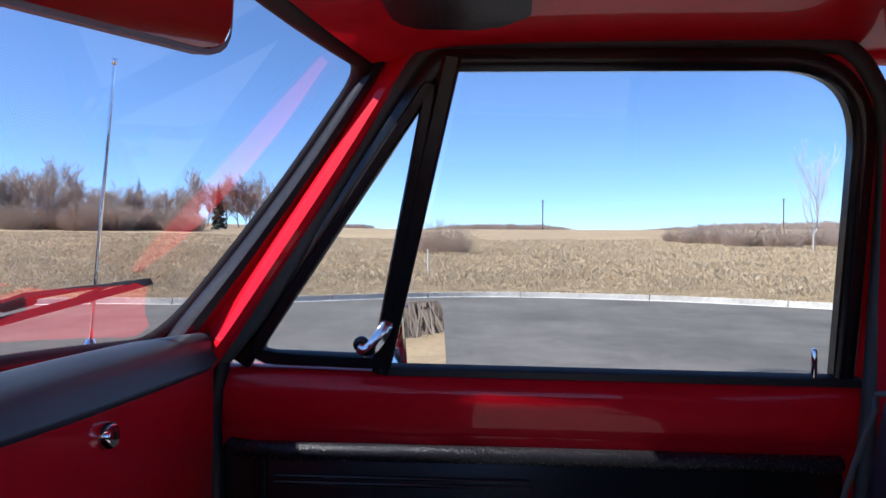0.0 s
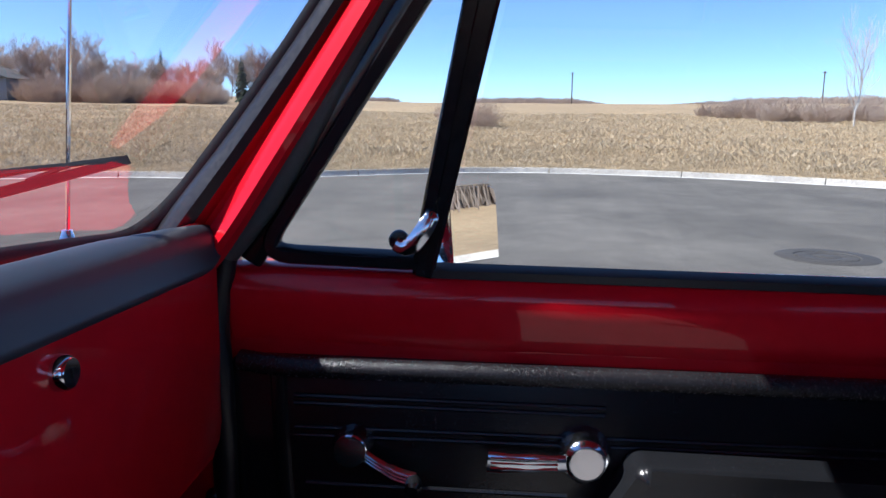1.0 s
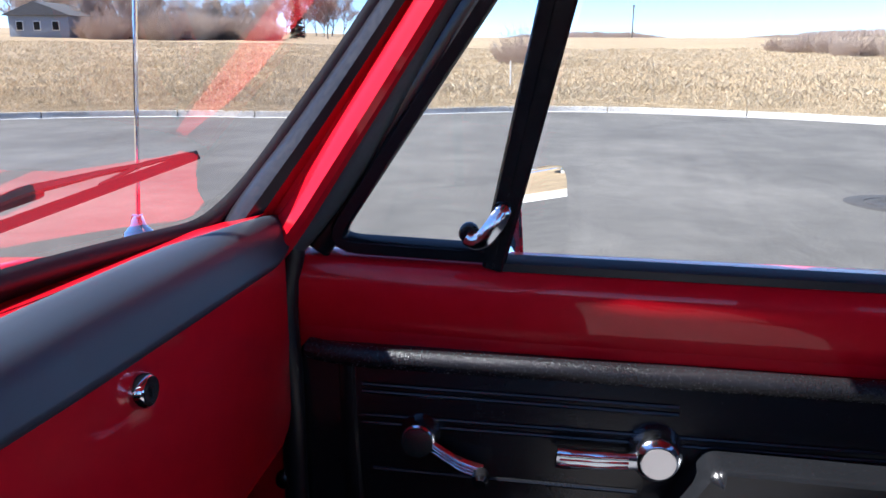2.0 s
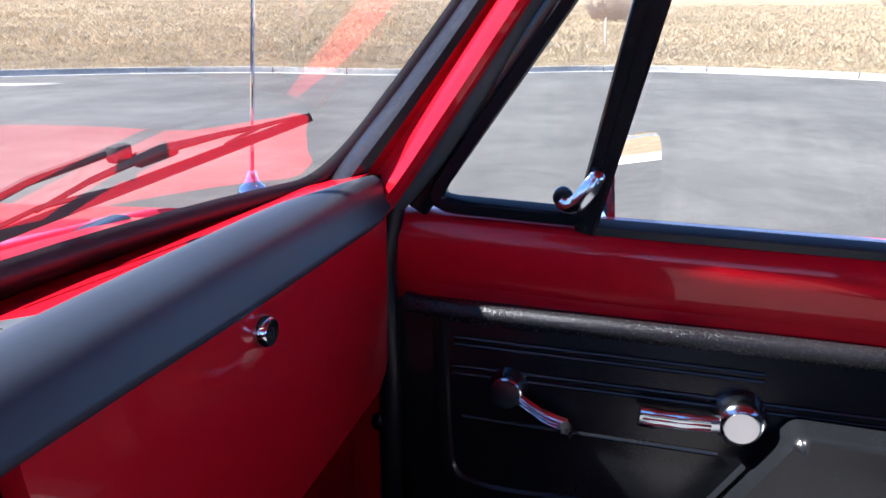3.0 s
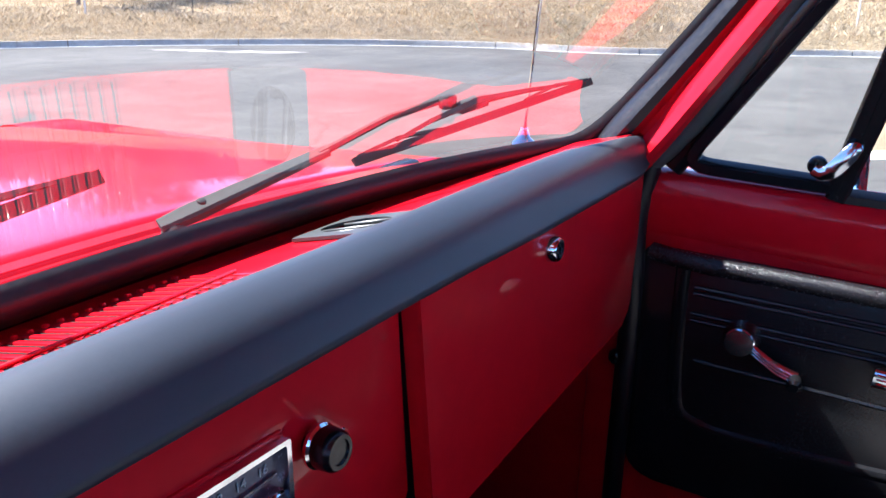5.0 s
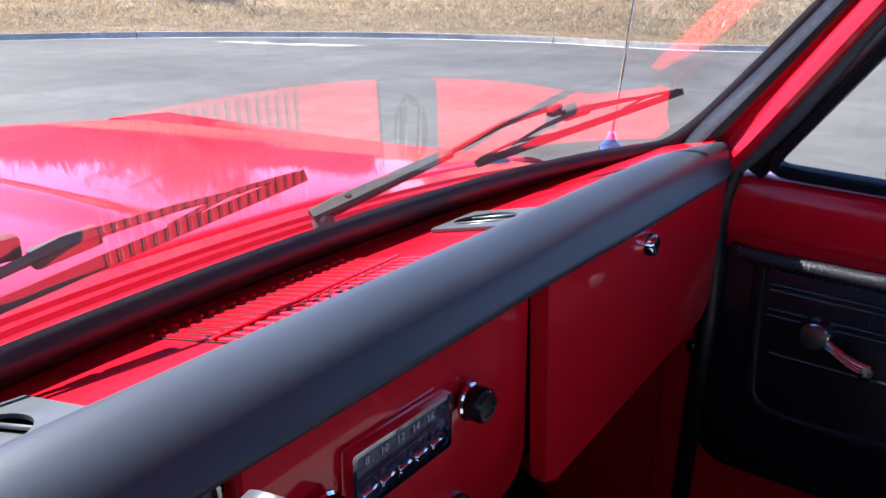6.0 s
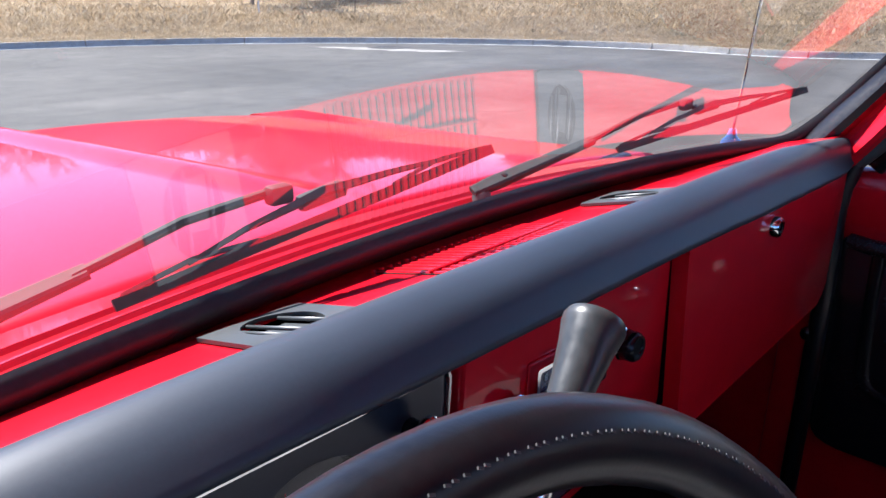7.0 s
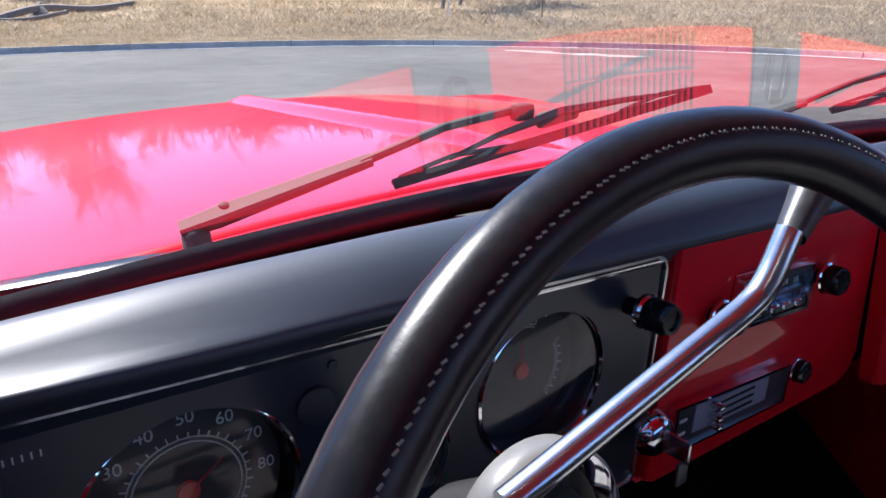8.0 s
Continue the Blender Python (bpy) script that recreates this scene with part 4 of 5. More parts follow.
floor = thing("floor", (CX, 0, 0.55), "black carpet on the cab floor", "floor", kind="structure")
part("carpet", rounded_box((1.46, 1.56, 0.03), (CX, 0.0, 0.545), 0.005), CARPET, floor)
firewall = thing("firewall", (CX, 0.74, 0.8), "dark firewall under the dashboard", "wall", kind="structure")
part("panel", rounded_box((1.5, 0.03, 0.74), (CX, 0.735, 0.91), 0.006), DOORBLACK, firewall)
part("toe_board", rounded_box((1.46, 0.3, 0.02), (CX, 0.64, 0.66), 0.005, 1, Matrix.Rotation(0.6, 3, "X")), CARPET, firewall)
for s in (1, -1):
    kick = thing("kick_panel", (CX + s * 0.745, 0.5, 0.8), "dark red painted kick panel below the dashboard's end", "panel", "kick panels", "structure")
    part("panel", rounded_box((0.02, 0.36, 0.7), (CX + s * 0.752, 0.55, 0.90), 0.006), RED, kick)
    part("hinge_post", rounded_box((0.09, 0.06, 0.80), (CX + s * 0.775, 0.376, 0.938), 0.008), RED, kick)
    # Added box, hidden behind the dash end, that blocks stray sun.
    part("sun_baffle", rounded_box((0.07, 0.13, 0.15), (CX + s * 0.735, 0.455, 1.25), 0.01), RED, kick)
    part("bolt", lathe([(0.012, 0), (0.012, 0.006), (0.007, 0.01), (0, 0.011)], (CX + s * 0.727, 0.36, 1.031), (-s, -0.4, 0), 14), FRAMEBLACK, kick)
    sill = thing("door_sill", (CX + s * 0.75, -0.1, 0.56), "red painted door sill", "sill", "door sills", "structure")
    part("sill_plate", rounded_box((0.12, 0.95, 0.08), (CX + s * 0.74, -0.1, 0.57), 0.012), RED, sill)
    rear = thing("rear_pillar", (CX + s * 0.75, -0.68, 1.2), "red painted rear cab pillar", "pillar", "rear pillars", "structure")
    part("post", slab(rounded([(-0.566, 0.55), (-0.79, 0.55), (-0.79, 1.78), (-0.566, 1.775)], 0.008), 0.05, lambda u, v, w, s=s: Vector((CX + s * (side_x(v) - CX - 0.045 + w), u, v)), 0.008), RED, rear)

strip = thing("door_seal", (1.11, -0.1, 1.2), "black rubber weatherstrip round the door opening", "seal", "door seals")
line = [(1.100, 0.347, 0.58), (1.100, 0.347, 0.9), (1.100, 0.347, 1.15), (1.106, 0.352, 1.25), (1.109, 0.340, 1.325), (1.105, 0.31, 1.36), (1.100, 0.265, 1.42), (1.088, 0.145, 1.61), (1.072, 0.06, 1.735), (1.068, 0.01, 1.757), (1.068, -0.1, 1.761), (1.066, -0.45, 1.757), (1.068, -0.52, 1.745), (1.075, -0.562, 1.69), (1.083, -0.576, 1.6), (1.095, -0.574, 1.4), (1.098, -0.566, 1.25), (1.098, -0.555, 1.1), (1.10, -0.545, 0.9), (1.10, -0.54, 0.58)]
# Front run keeps the black rubber; the others carry light in their colour.
for nm, a, b in (("front_run", 0, 5), ("pillar_run", 4, 10), ("top_run", 9, 14), ("rear_run", 13, 20)):
    part(nm, tube(smooth_line(line[a:b], 5), 0.0150 if nm != "pillar_run" else 0.0152, 10, (-1, 0, 0.05)), LIPRUBBER if nm == "front_run" else LITRUBBER, strip)
copy_thing(strip, Matrix.Translation((2 * CX - 1.11, -0.1, 1.2)) @ Matrix.Diagonal((-1, 1, 1, 1)))

# ---- passenger door ----
door = thing("door_1", (1.13, -0.1, 0.6), "red truck door with a black trim panel and chrome handles", "door", "doors", "structure")
part("door_shell", slab(rounded([(0.343, 0.6), (-0.575, 0.6), (-0.575, 1.296), (0.343, 1.305)], [0.01, 0.05, 0.01, 0.01]), 0.08, lambda u, v, w: Vector((1.118 + w, u, v)), 0.01), RED, door)
shoulder = [(0.0, 0.0), (-0.008, -0.004), (-0.016, -0.014), (-0.020, -0.03), (-0.015, -0.06), (0.000, -0.108), (0.02, -0.115), (0.02, 0.0)]
bm = bmesh.new()
ends = []
for y, z in ((0.338, 1.312), (0.30, 1.312), (0.1, 1.306), (-0.2, 1.302), (-0.5, 1.298), (-0.574, 1.297)):
    ends.append([bm.verts.new((1.124 + a, y, z + b)) for a, b in shoulder])
for a, b in zip(ends, ends[1:]):
    for i in range(len(a)):
        j = (i + 1) % len(a)
        bm.faces.new((a[i], a[j], b[j], b[i]))
bm.faces.new(ends[0])
bm.faces.new(ends[-1])
part("upper_panel", bm, RED, door, "glossy red painted steel window ledge")
BAR = [(-0.012, -0.012), (-0.012, 0.006), (-0.008, 0.010), (0.008, 0.010), (0.012, 0.006), (0.012, -0.012)]


def bar(name, pts, wide, mat, parent, w=0.0, label=""):
    path = [on_side(y, z, w) for y, z in pts]
    return part(name, sweep(path, [(a * wide / 0.024, b) for a, b in BAR], (-1, 0, -0.16)), mat, parent, label)


top_run = rounded([(0.315, 1.318), (0.026, 1.735), (-0.540, 1.735), (-0.538, 1.29)], [0, 0.02, 0.12, 0], 10)
bar("window_frame", top_run, 0.03, FRAMEBLACK, door, -0.004, "black painted window frame")
bar("frame_return", [(-0.470, 1.742), (-0.535, 1.725), (-0.557, 1.67), (-0.560, 1.6), (-0.559, 1.29)], 0.034, RED, door, 0.010, "red painted door edge behind the frame")
bar("sill_channel", [(0.105, 1.308), (-0.56, 1.298)], 0.014, RUBBER, door, -0.008, "black rubber glass channel")
part("vent_frame", sweep([on_side(y, z, -0.012) for y, z in rounded([(0.116, 1.32), (0.300, 1.326), (0.037, 1.708)], [0.004, 0.02, 0.004], 5)], [(a * 0.75, b) for a, b in BAR], (-1, 0, -0.16), closed=True), FRAMEBLACK, door, "black triangular vent window frame")
bar("vent_post", [(0.112, 1.305), (0.010, 1.738)], 0.025, FRAMEBLACK, door, -0.010)
door_vent_pane = part("vent_pane", slab([(0.105, 1.325), (0.292, 1.332), (0.03, 1.70)], 0.004, lambda u, v, w: on_side(u, v, w), 0), SIDEGLASS, door)
door_pane = part("window_pane", slab(rounded([(0.10, 1.29), (-0.562, 1.29), (-0.562, 1.73), (-0.01, 1.735)], [0, 0, 0.08, 0]), 0.004, lambda u, v, w: on_side(u, v, w + 0.006), 0), SIDEGLASS, door)
door_vent_pane.visible_shadow = door_pane.visible_shadow = rear_pane.visible_shadow = False
LATCH = smooth_line([(1.092, 0.140, 1.344), (1.090, 0.131, 1.340), (1.088, 0.121, 1.344), (1.087, 0.111, 1.357), (1.089, 0.103, 1.370), (1.092, 0.098, 1.380)], 4)
part("vent_latch", sweep(LATCH, [(-0.010, -0.003), (-0.0105, 0.001), (-0.007, 0.004), (0.0, 0.005), (0.007, 0.004), (0.0105, 0.001), (0.010, -0.003)], (-1, 0, 0), scales=[0.75] * 4 + [0.85] * 4 + [0.95] * 4 + [0.95] * 4 + [0.85] * 3 + [0.7, 0.45]), HANDLECHROME, door, "chrome vent window latch")
part("latch_button", lathe([(0.011, 0), (0.011, 0.010), (0.009, 0.013), (0, 0.014)], (1.108, 0.138, 1.347), (-1, 0, 0), 20), FRAMEBLACK, door)
part("lock_knob", lathe([(0.003, 0), (0.003, 0.012), (0.0045, 0.016), (0.0045, 0.05), (0.003, 0.055), (0, 0.055)], (1.118, -0.497, 1.29), (0, 0, 1), 12), CHROME, door, "chrome lock knob")

trim = part("trim_panel", slab(rounded([(0.336, 0.835), (-0.53, 0.835), (-0.53, 1.195), (0.336, 1.207)], [0.05, 0.04, 0.02, 0.012]), 0.014, lambda u, v, w: Vector((1.117 - w, u, v)), 0.004), DOORBLACK, door, "black grained plastic trim panel")
part("top_bead", tube([(1.108, 0.326, 1.200), (1.100, 0.29, 1.198), (1.096, 0.25, 1.197), (1.096, -0.1, 1.194), (1.096, -0.5, 1.189), (1.102, -0.525, 1.188)], 0.0125, 12), BEADBLACK, trim, "coarse-grained padded bead along the top")


def ridge(pts, r, flat=0.7):
    return part("ridge", sweep(smooth_line([(1.103, y, z) for y, z in pts], 5), circle(r, 8, r * flat), (-1, 0, 0)), DOORBLACK, trim)


ridge([(0.280, 1.19), (0.278, 1.1), (0.272, 1.0), (0.262, 0.965), (0.235, 0.95), (0.18, 0.945), (0.0, 0.952), (-0.06, 0.962), (-0.095, 0.995), (-0.112, 1.05)], 0.010)
for z, y0, y1, rr in ((1.160, 0.262, -0.10, 0.0032), (1.151, 0.262, -0.10, 0.0032), (1.121, 0.262, -0.48, 0.0032), (1.111, 0.262, -0.48, 0.0032), (1.051, 0.25, -0.06, 0.0036)):
    ridge([(y0, z), ((y0 + y1) / 2, z - 0.002), (y1, z - 0.004)], rr, 1.0)
part("armrest", slab(rounded([(-0.098, 1.055), (0.0, 0.90), (-0.42, 0.88), (-0.46, 1.06), (-0.44, 1.104), (-0.132, 1.111)], [0.03, 0.03, 0.04, 0.03, 0.03, 0.018], 5), 0.062, lambda u, v, w: Vector((1.104 - w, u, v)), 0.018, 3), DOORBLACK, door, "black moulded plastic armrest")
crank = part("window_crank", lathe([(0.024, 0), (0.024, 0.006), (0.021, 0.012), (0.021, 0.020), (0.017, 0.025), (0.004, 0.028), (0, 0.028)], (1.103, 0.192, 1.103), (-1, 0, 0), 28), HANDLECHROME, door, "chrome window crank")
part("hub_cap", lathe([(0.0185, 0), (0.018, 0.0022), (0.0, 0.0045)], (1.0775, 0.192, 1.103), (-1, 0, 0), 28), BRUSHED, crank)
part("crank_arm", sweep(smooth_line([(1.083, 0.181, 1.100), (1.080, 0.161, 1.089), (1.078, 0.139, 1.078), (1.078, 0.117, 1.072)], 4), circle(0.0085, 10, 0.005), (-1, 0, 0), scales=[0.8] + [0.9] * 6 + [1.1] * 6), HANDLECHROME, crank)
for k in (-0.004, 0.0, 0.004):
    part("rib", tube(smooth_line([(1.0785, 0.174, 1.0965 + k), (1.0755, 0.161, 1.089 + k), (1.0725, 0.139, 1.078 + k), (1.0725, 0.119, 1.0725 + k)], 4), 0.0012, 6), HANDLECHROME, crank)
part("crank_knob", lathe([(0.008, 0), (0.010, 0.006), (0.010, 0.016), (0.006, 0.02), (0, 0.0205)], (1.076, 0.117, 1.072), (-1, 0, -0.2), 14), FRAMEBLACK, crank)
latch = part("door_handle", lathe([(0.031, 0), (0.031, 0.008), (0.028, 0.016), (0.027, 0.026), (0.022, 0.032), (0.0195, 0.033), (0.0195, 0.031), (0.004, 0.033), (0, 0.033)], (1.103, -0.077, 1.103), (-1, 0, 0), 32), HANDLECHROME, door, "chrome pull handle")
part("hub_cap", lathe([(0.019, 0), (0.0185, 0.0025), (0.0, 0.004)], (1.071, -0.077, 1.103), (-1, 0, 0), 28), BRUSHED, latch)
part("handle_blade", sweep(smooth_line([(1.078, -0.058, 1.100), (1.074, -0.03, 1.101), (1.07, 0.01, 1.102), (1.068, 0.034, 1.104)], 4), [(-0.011, -0.004), (-0.011, 0.003), (-0.007, 0.006), (0.007, 0.006), (0.011, 0.003), (0.011, -0.004)], (-1, 0, 0), scales=[0.9] * 5 + [1.0] * 4 + [1.1] * 4), HANDLECHROME, latch)
for k in (-0.006, 0.0, 0.006):
    part("rib", tube([(1.070, -0.045, 1.1005 + k), (1.067, -0.01, 1.1015 + k), (1.0615, 0.03, 1.104 + k)], 0.0015, 6), HANDLECHROME, latch)
copy_thing(door, Matrix.Translation((2 * CX - 1.13, -0.1, 0.6)) @ Matrix.Diagonal((-1, 1, 1, 1)))

# side mirror
side_mirror = thing("side_mirror", (1.28, 0.12, 1.25), "rectangular chrome door mirror outside the window", "mirror")
ma, mb = Vector((1.1626, 0.1211, 0)), Vector((1.3316, 0.0143, 0))
mdir = (mb - ma).normalized()
mnor = (Vector((mdir.y, -mdir.x, 0)) + Vector((0, 0, 0.092))).normalized()
mup = Vector((0, 0, 1)) - mnor * mnor.z


def on_mirror(u, v, w):
    return ma + mdir * u + Vector((0, 0, 1.33)) + mup * (v - 1.33) + mnor * w


outline = rounded([(0.062, 1.262), (0.174, 1.266), (0.174, 1.396), (0.072, 1.397), (0.062, 1.388)], [0.012, 0.03, 0.02, 0.012, 0.008])
part("housing", slab(outline, -0.014, on_mirror, 0.005), CHROME, side_mirror)
part("mirror_glass", slab([(0.118 + (u - 0.118) * 0.955, 1.331 + (v - 1.331) * 0.955) for u, v in outline], 0.003, on_mirror, 0.0008, 1), MIRROR, side_mirror, smooth=False)
bdir, bnor = Vector((0.93, -0.36, 0)).normalized(), Vector((-0.36, -0.93, 0)).normalized()
part("bracket", slab(rounded([(-0.062, 1.225), (0.002, 1.225), (0.002, 1.326), (-0.035, 1.326)], [0.008, 0.004, 0.004, 0.02]), -0.010, lambda u, v, w: ma + mdir * 0.062 + bdir * u + Vector((0, 0, v + 0.4 * w)) + bnor * (w - 0.4 * (v - 1.30)), 0.003), CHROME, side_mirror, "smooth chrome bracket", smooth=False)
part("arm", tube(smooth_line([(1.275, 0.095, 1.285), (1.255, 0.110, 1.24), (1.21, 0.112, 1.2), (1.195, 0.11, 1.19)], 4), 0.011, 10), CHROME, side_mirror)
part("foot", rounded_box((0.02, 0.07, 0.05), (1.2, 0.11, 1.19), 0.008), CHROME, side_mirror)

# ---- the rest of the truck, on its wheels ----
chassis = thing("truck_chassis", (CX, 0.0, 0.0), "black steel ladder chassis on four wheels", "chassis")
for s in (1, -1):
    part("frame_rail", rounded_box((0.08, 4.3, 0.14), (CX + s * 0.42, -0.15, 0.44), 0.01), DOORBLACK, chassis)
for y in (1.42, -1.50):
    part("axle", tube([(CX - 0.72, y, 0.36), (CX, y, 0.36), (CX + 0.72, y, 0.36)], 0.045, 10), DOORBLACK, chassis)
for y in (1.42, -1.50):
    for s in (1, -1):
        w = part("wheel", lathe([(0.20, -0.10), (0.30, -0.11), (0.345, -0.10), (0.36, -0.07), (0.362, 0.0), (0.36, 0.07), (0.345, 0.10), (0.30, 0.11), (0.20, 0.10)], (CX + s * 0.76, y, 0.362), (s, 0, 0), 40), TYRE, chassis, "black rubber tyre on a steel wheel")
        part("rim", lathe([(0.0, 0.05), (0.06, 0.06), (0.08, 0.03), (0.16, 0.03), (0.19, 0.085), (0.205, 0.10), (0.205, -0.09), (0.0, -0.09)], (CX + s * 0.76, y, 0.362), (s, 0, 0), 32), RED, w, "red painted steel rim")
        part("hub_cap", lathe([(0.085, 0.05), (0.08, 0.075), (0.05, 0.09), (0, 0.095)], (CX + s * 0.76, y, 0.362), (s, 0, 0), 28), CHROME, w, "chrome hub cap")
bed = thing("truck_bed", (CX, -1.75, 0.7), "red steel pickup bed behind the cab", "pickup bed")
for s in (1, -1):
    part("bed_side", rounded_box((0.07, 1.95, 0.52), (CX + s * 0.82, -1.82, 0.99), 0.02, 3), RED, bed)
part("bed_front", rounded_box((1.60, 0.05, 0.50), (CX, -0.87, 0.98), 0.012), RED, bed)
part("tailgate", rounded_box((1.56, 0.06, 0.50), (CX, -2.78, 0.98), 0.015), RED, bed)
part("bed_floor", rounded_box((1.58, 1.9, 0.04), (CX, -1.82, 0.74), 0.006), WIPERBLACK, bed)
nose = thing("grille_panel", (HX, 2.1, 0.9), "red front panel below the hood's edge", "front panel")
part("panel", rounded_box((1.62, 0.06, 0.46), (HX, 2.06, 0.93), 0.02, 3), RED, nose)
part("bumper", rounded_box((1.8, 0.10, 0.16), (HX, 2.22, 0.58), 0.03, 3), CHROME, nose)

# ---- dashboard ----
dash = thing("dashboard", (CX, 0.42, 1.1), "red painted steel dashboard with a padded black top edge", "dashboard")
VENTS = ((0.066, 0.151), (0.548, 0.630))


def top_z(x, y):
    """The dash top falls gently from the pad towards the glass, and a little towards the passenger."""
    return 1.3485 - 0.014 * (max(x, 0.0) - 0.07) + 0.25 * (0.484 - y)


def on_top(x, y, h=0.0):
    return Vector((x, y, top_z(x, y) + h))


def top_rear(x):
    """The far edge of the dash top, curved like the glass."""
    return 0.520 - 0.19 * (x - CX) ** 2


LIE = Matrix.Rotation(-math.atan(0.25), 3, "X")
GRILLE = (0.250, 0.445)
xs = sorted({-0.365, *GRILLE, 1.0, 1.095, *(a + 0.006 for a, b in VENTS), *(b - 0.006 for a, b in VENTS), *span(-0.3, 1.05, 19)})
bm = bmesh.new()
grid = {}
for x in xs:
    far = max(0.404, top_rear(x))
    rows = [0.394 - 0.03 * min(1.0, max(0.0, (x - 0.86) / 0.1)), 0.400, 0.4045, 0.480]
    for k, y in enumerate(rows):
        grid[x, k] = bm.verts.new(on_top(x, min(y, far - 0.006 + 0.001 * k)))
    grid[x, 4] = bm.verts.new(on_top(x, far))
    grid[x, 5] = bm.verts.new(on_top(x, far + 0.005, 0.001))
    grid[x, 6] = bm.verts.new(on_top(x, far + 0.016, 0.004))
for xa, xb in zip(xs, xs[1:]):
    xm = (xa + xb) / 2
    for k in range(6):
        if k in (1, 2) and any(a + 0.006 < xm < b - 0.006 for a, b in VENTS):
            continue
        bm.faces.new((grid[xa, k], grid[xb, k], grid[xb, k + 1], grid[xa, k + 1]))
part("dash_top", thicken(bm, 0.002), RED, dash, "bright red painted dash top")
GAP = (GRILLE[1] - GRILLE[0]) / 19
for k in range(20):
    gx = GRILLE[0] + k * GAP
    # Black strip on top of the red steel, for the shade in a slot.
    part("slot_shade", rounded_box((0.0011, 0.104, 0.0010), on_top(gx, 0.455, 0.0007), 0.0003, 1, LIE), HOLE, dash)
    part("grille_bar", rounded_box((0.0056, 0.108, 0.0030), on_top(gx + GAP / 2, 0.455, 0.0004), 0.0014, 2, LIE), RED, dash)
    part("grille_stud", rounded_box((0.0040, 0.0050, 0.0036), on_top(gx, 0.509, 0.002), 0.0014, 2, LIE), RED, dash)
part("grille_rib", rounded_box((GRILLE[1] - GRILLE[0], 0.0030, 0.0030), on_top((GRILLE[0] + GRILLE[1]) / 2, 0.443, 0.0040), 0.0012, 1, LIE), RED, dash)


def pad_ring(x):
    """The section of the padded edge at x, round the section from back to front."""
    zb = float(np.interp(x, (-0.28, -0.2, 0.0, 0.13, 0.3, 0.5, 0.6, 0.71, 0.92, 1.05), (1.363, 1.360, 1.3565, 1.351, 1.3455, 1.340, 1.336, 1.330, 1.323, 1.319)))
    zc = float(np.interp(x, (-0.3, -0.2, -0.05, 0.1, 0.3, 0.45, 0.56, 0.75, 0.9, 1.05), (1.380, 1.385, 1.388, 1.388, 1.385, 1.381, 1.379, 1.376, 1.372, 1.366)))
    zr = top_z(x, 0.398)
    drop = zc - 0.0125 - zb - 0.005   # height of the rounded front
    end = min(1.0, max(0.0, (1.107 - x) / 0.085), max(0.0, (x + 0.366) / 0.05))
    k = 0.35 + 0.65 * math.sqrt(max(0.0, 1 - (1 - end) ** 2))
    pts = [(0.378, 1.318), (0.397, zr - 0.012), (0.400, zr), (0.399, max(zr + 0.002, zc - 0.013)), (0.3955, zc - 0.0065), (0.390, zc - 0.0022), (0.383, zc - 0.0003), (0.376, zc), (0.366, zc - 0.0022), (0.356, zc - 0.0065), (0.3475, zc - 0.0125), (0.3410, zc - 0.0125 - 0.42 * drop), (0.3365, zc - 0.0125 - 0.78 * drop), (0.3335, zb + 0.005), (0.3325, zb + 0.002), (0.335, zb - 0.003), (0.343, zb - 0.005), (0.355, zb - 0.003), (0.368, 1.322)]
    q = 1.0 - 0.5 * min(1.0, max(0.0, (x - 0.90) / 0.18))
    pts = [(0.338 + (y - 0.338) * q if y > 0.338 else y, z) for y, z in pts]
    return [Vector((x, 0.350 + (y - 0.350) * k, 1.350 + (z - 1.350) * k)) for y, z in pts]


bm = bmesh.new()
sections = [[bm.verts.new(p) for p in pad_ring(x)] for x in span(-0.364, -0.31, 8) + span(-0.28, 1.0, 30) + span(1.02, 1.106, 14)]
for a, b in zip(sections, sections[1:]):
    for i in range(len(a)):
        j = (i + 1) % len(a)
        bm.faces.new((a[i], a[j], b[j], b[i]))
bm.faces.new(sections[0])
bm.faces.new(sections[-1])
part("dash_pad", bm, PAD, dash, "soft black vinyl pad along the edge", angle=85)


def dash_face(u, v, w):
    """The plane of the red face; w is towards the seat."""
    return Vector((u, 0.372 + 0.10 * (1.34 - v) * 0.4 - w, v))


part("face_panel", slab(rounded([(0.196, 1.105), (0.549, 1.110), (0.523, 1.345), (0.196, 1.350)], [0.01, 0.03, 0, 0]), 0.012, dash_face, 0.004), RED, dash)
part("face_return", rounded_box((0.35, 0.10, 0.006), (0.365, 0.425, 1.108), 0.002, 1), RED, dash)
part("end_panel", slab([(-0.365, 1.105), (-0.285, 1.105), (-0.285, 1.35), (-0.365, 1.35)], 0.012, dash_face, 0.003), RED, dash)
glove = part("glovebox_door", slab(rounded([(0.5515, 1.100), (1.090, 1.100), (1.090, 1.335), (0.5255, 1.345)], [0.02, 0.035, 0.004, 0.004], 6), 0.018, lambda u, v, w: Vector((u, 0.362 - w, v)), 0.007, 3), RED, dash, "red steel glovebox door")
part("glovebox_body", rounded_box((0.5, 0.2, 0.16), (0.8, 0.47, 1.20), 0.01), HOLE, dash)
lock = part("glovebox_lock", lathe([(0.020, 0), (0.019, 0.003), (0.014, 0.006), (0.013, 0.014), (0.011, 0.016), (0, 0.016)], (0.775, 0.350, 1.297), (0, -1, 0), 24), CHROME, glove, "round chrome lock button")
part("keyhole", rounded_box((0.002, 0.002, 0.008), (0.775, 0.3338, 1.297), 0.0005, 1), HOLE, lock)

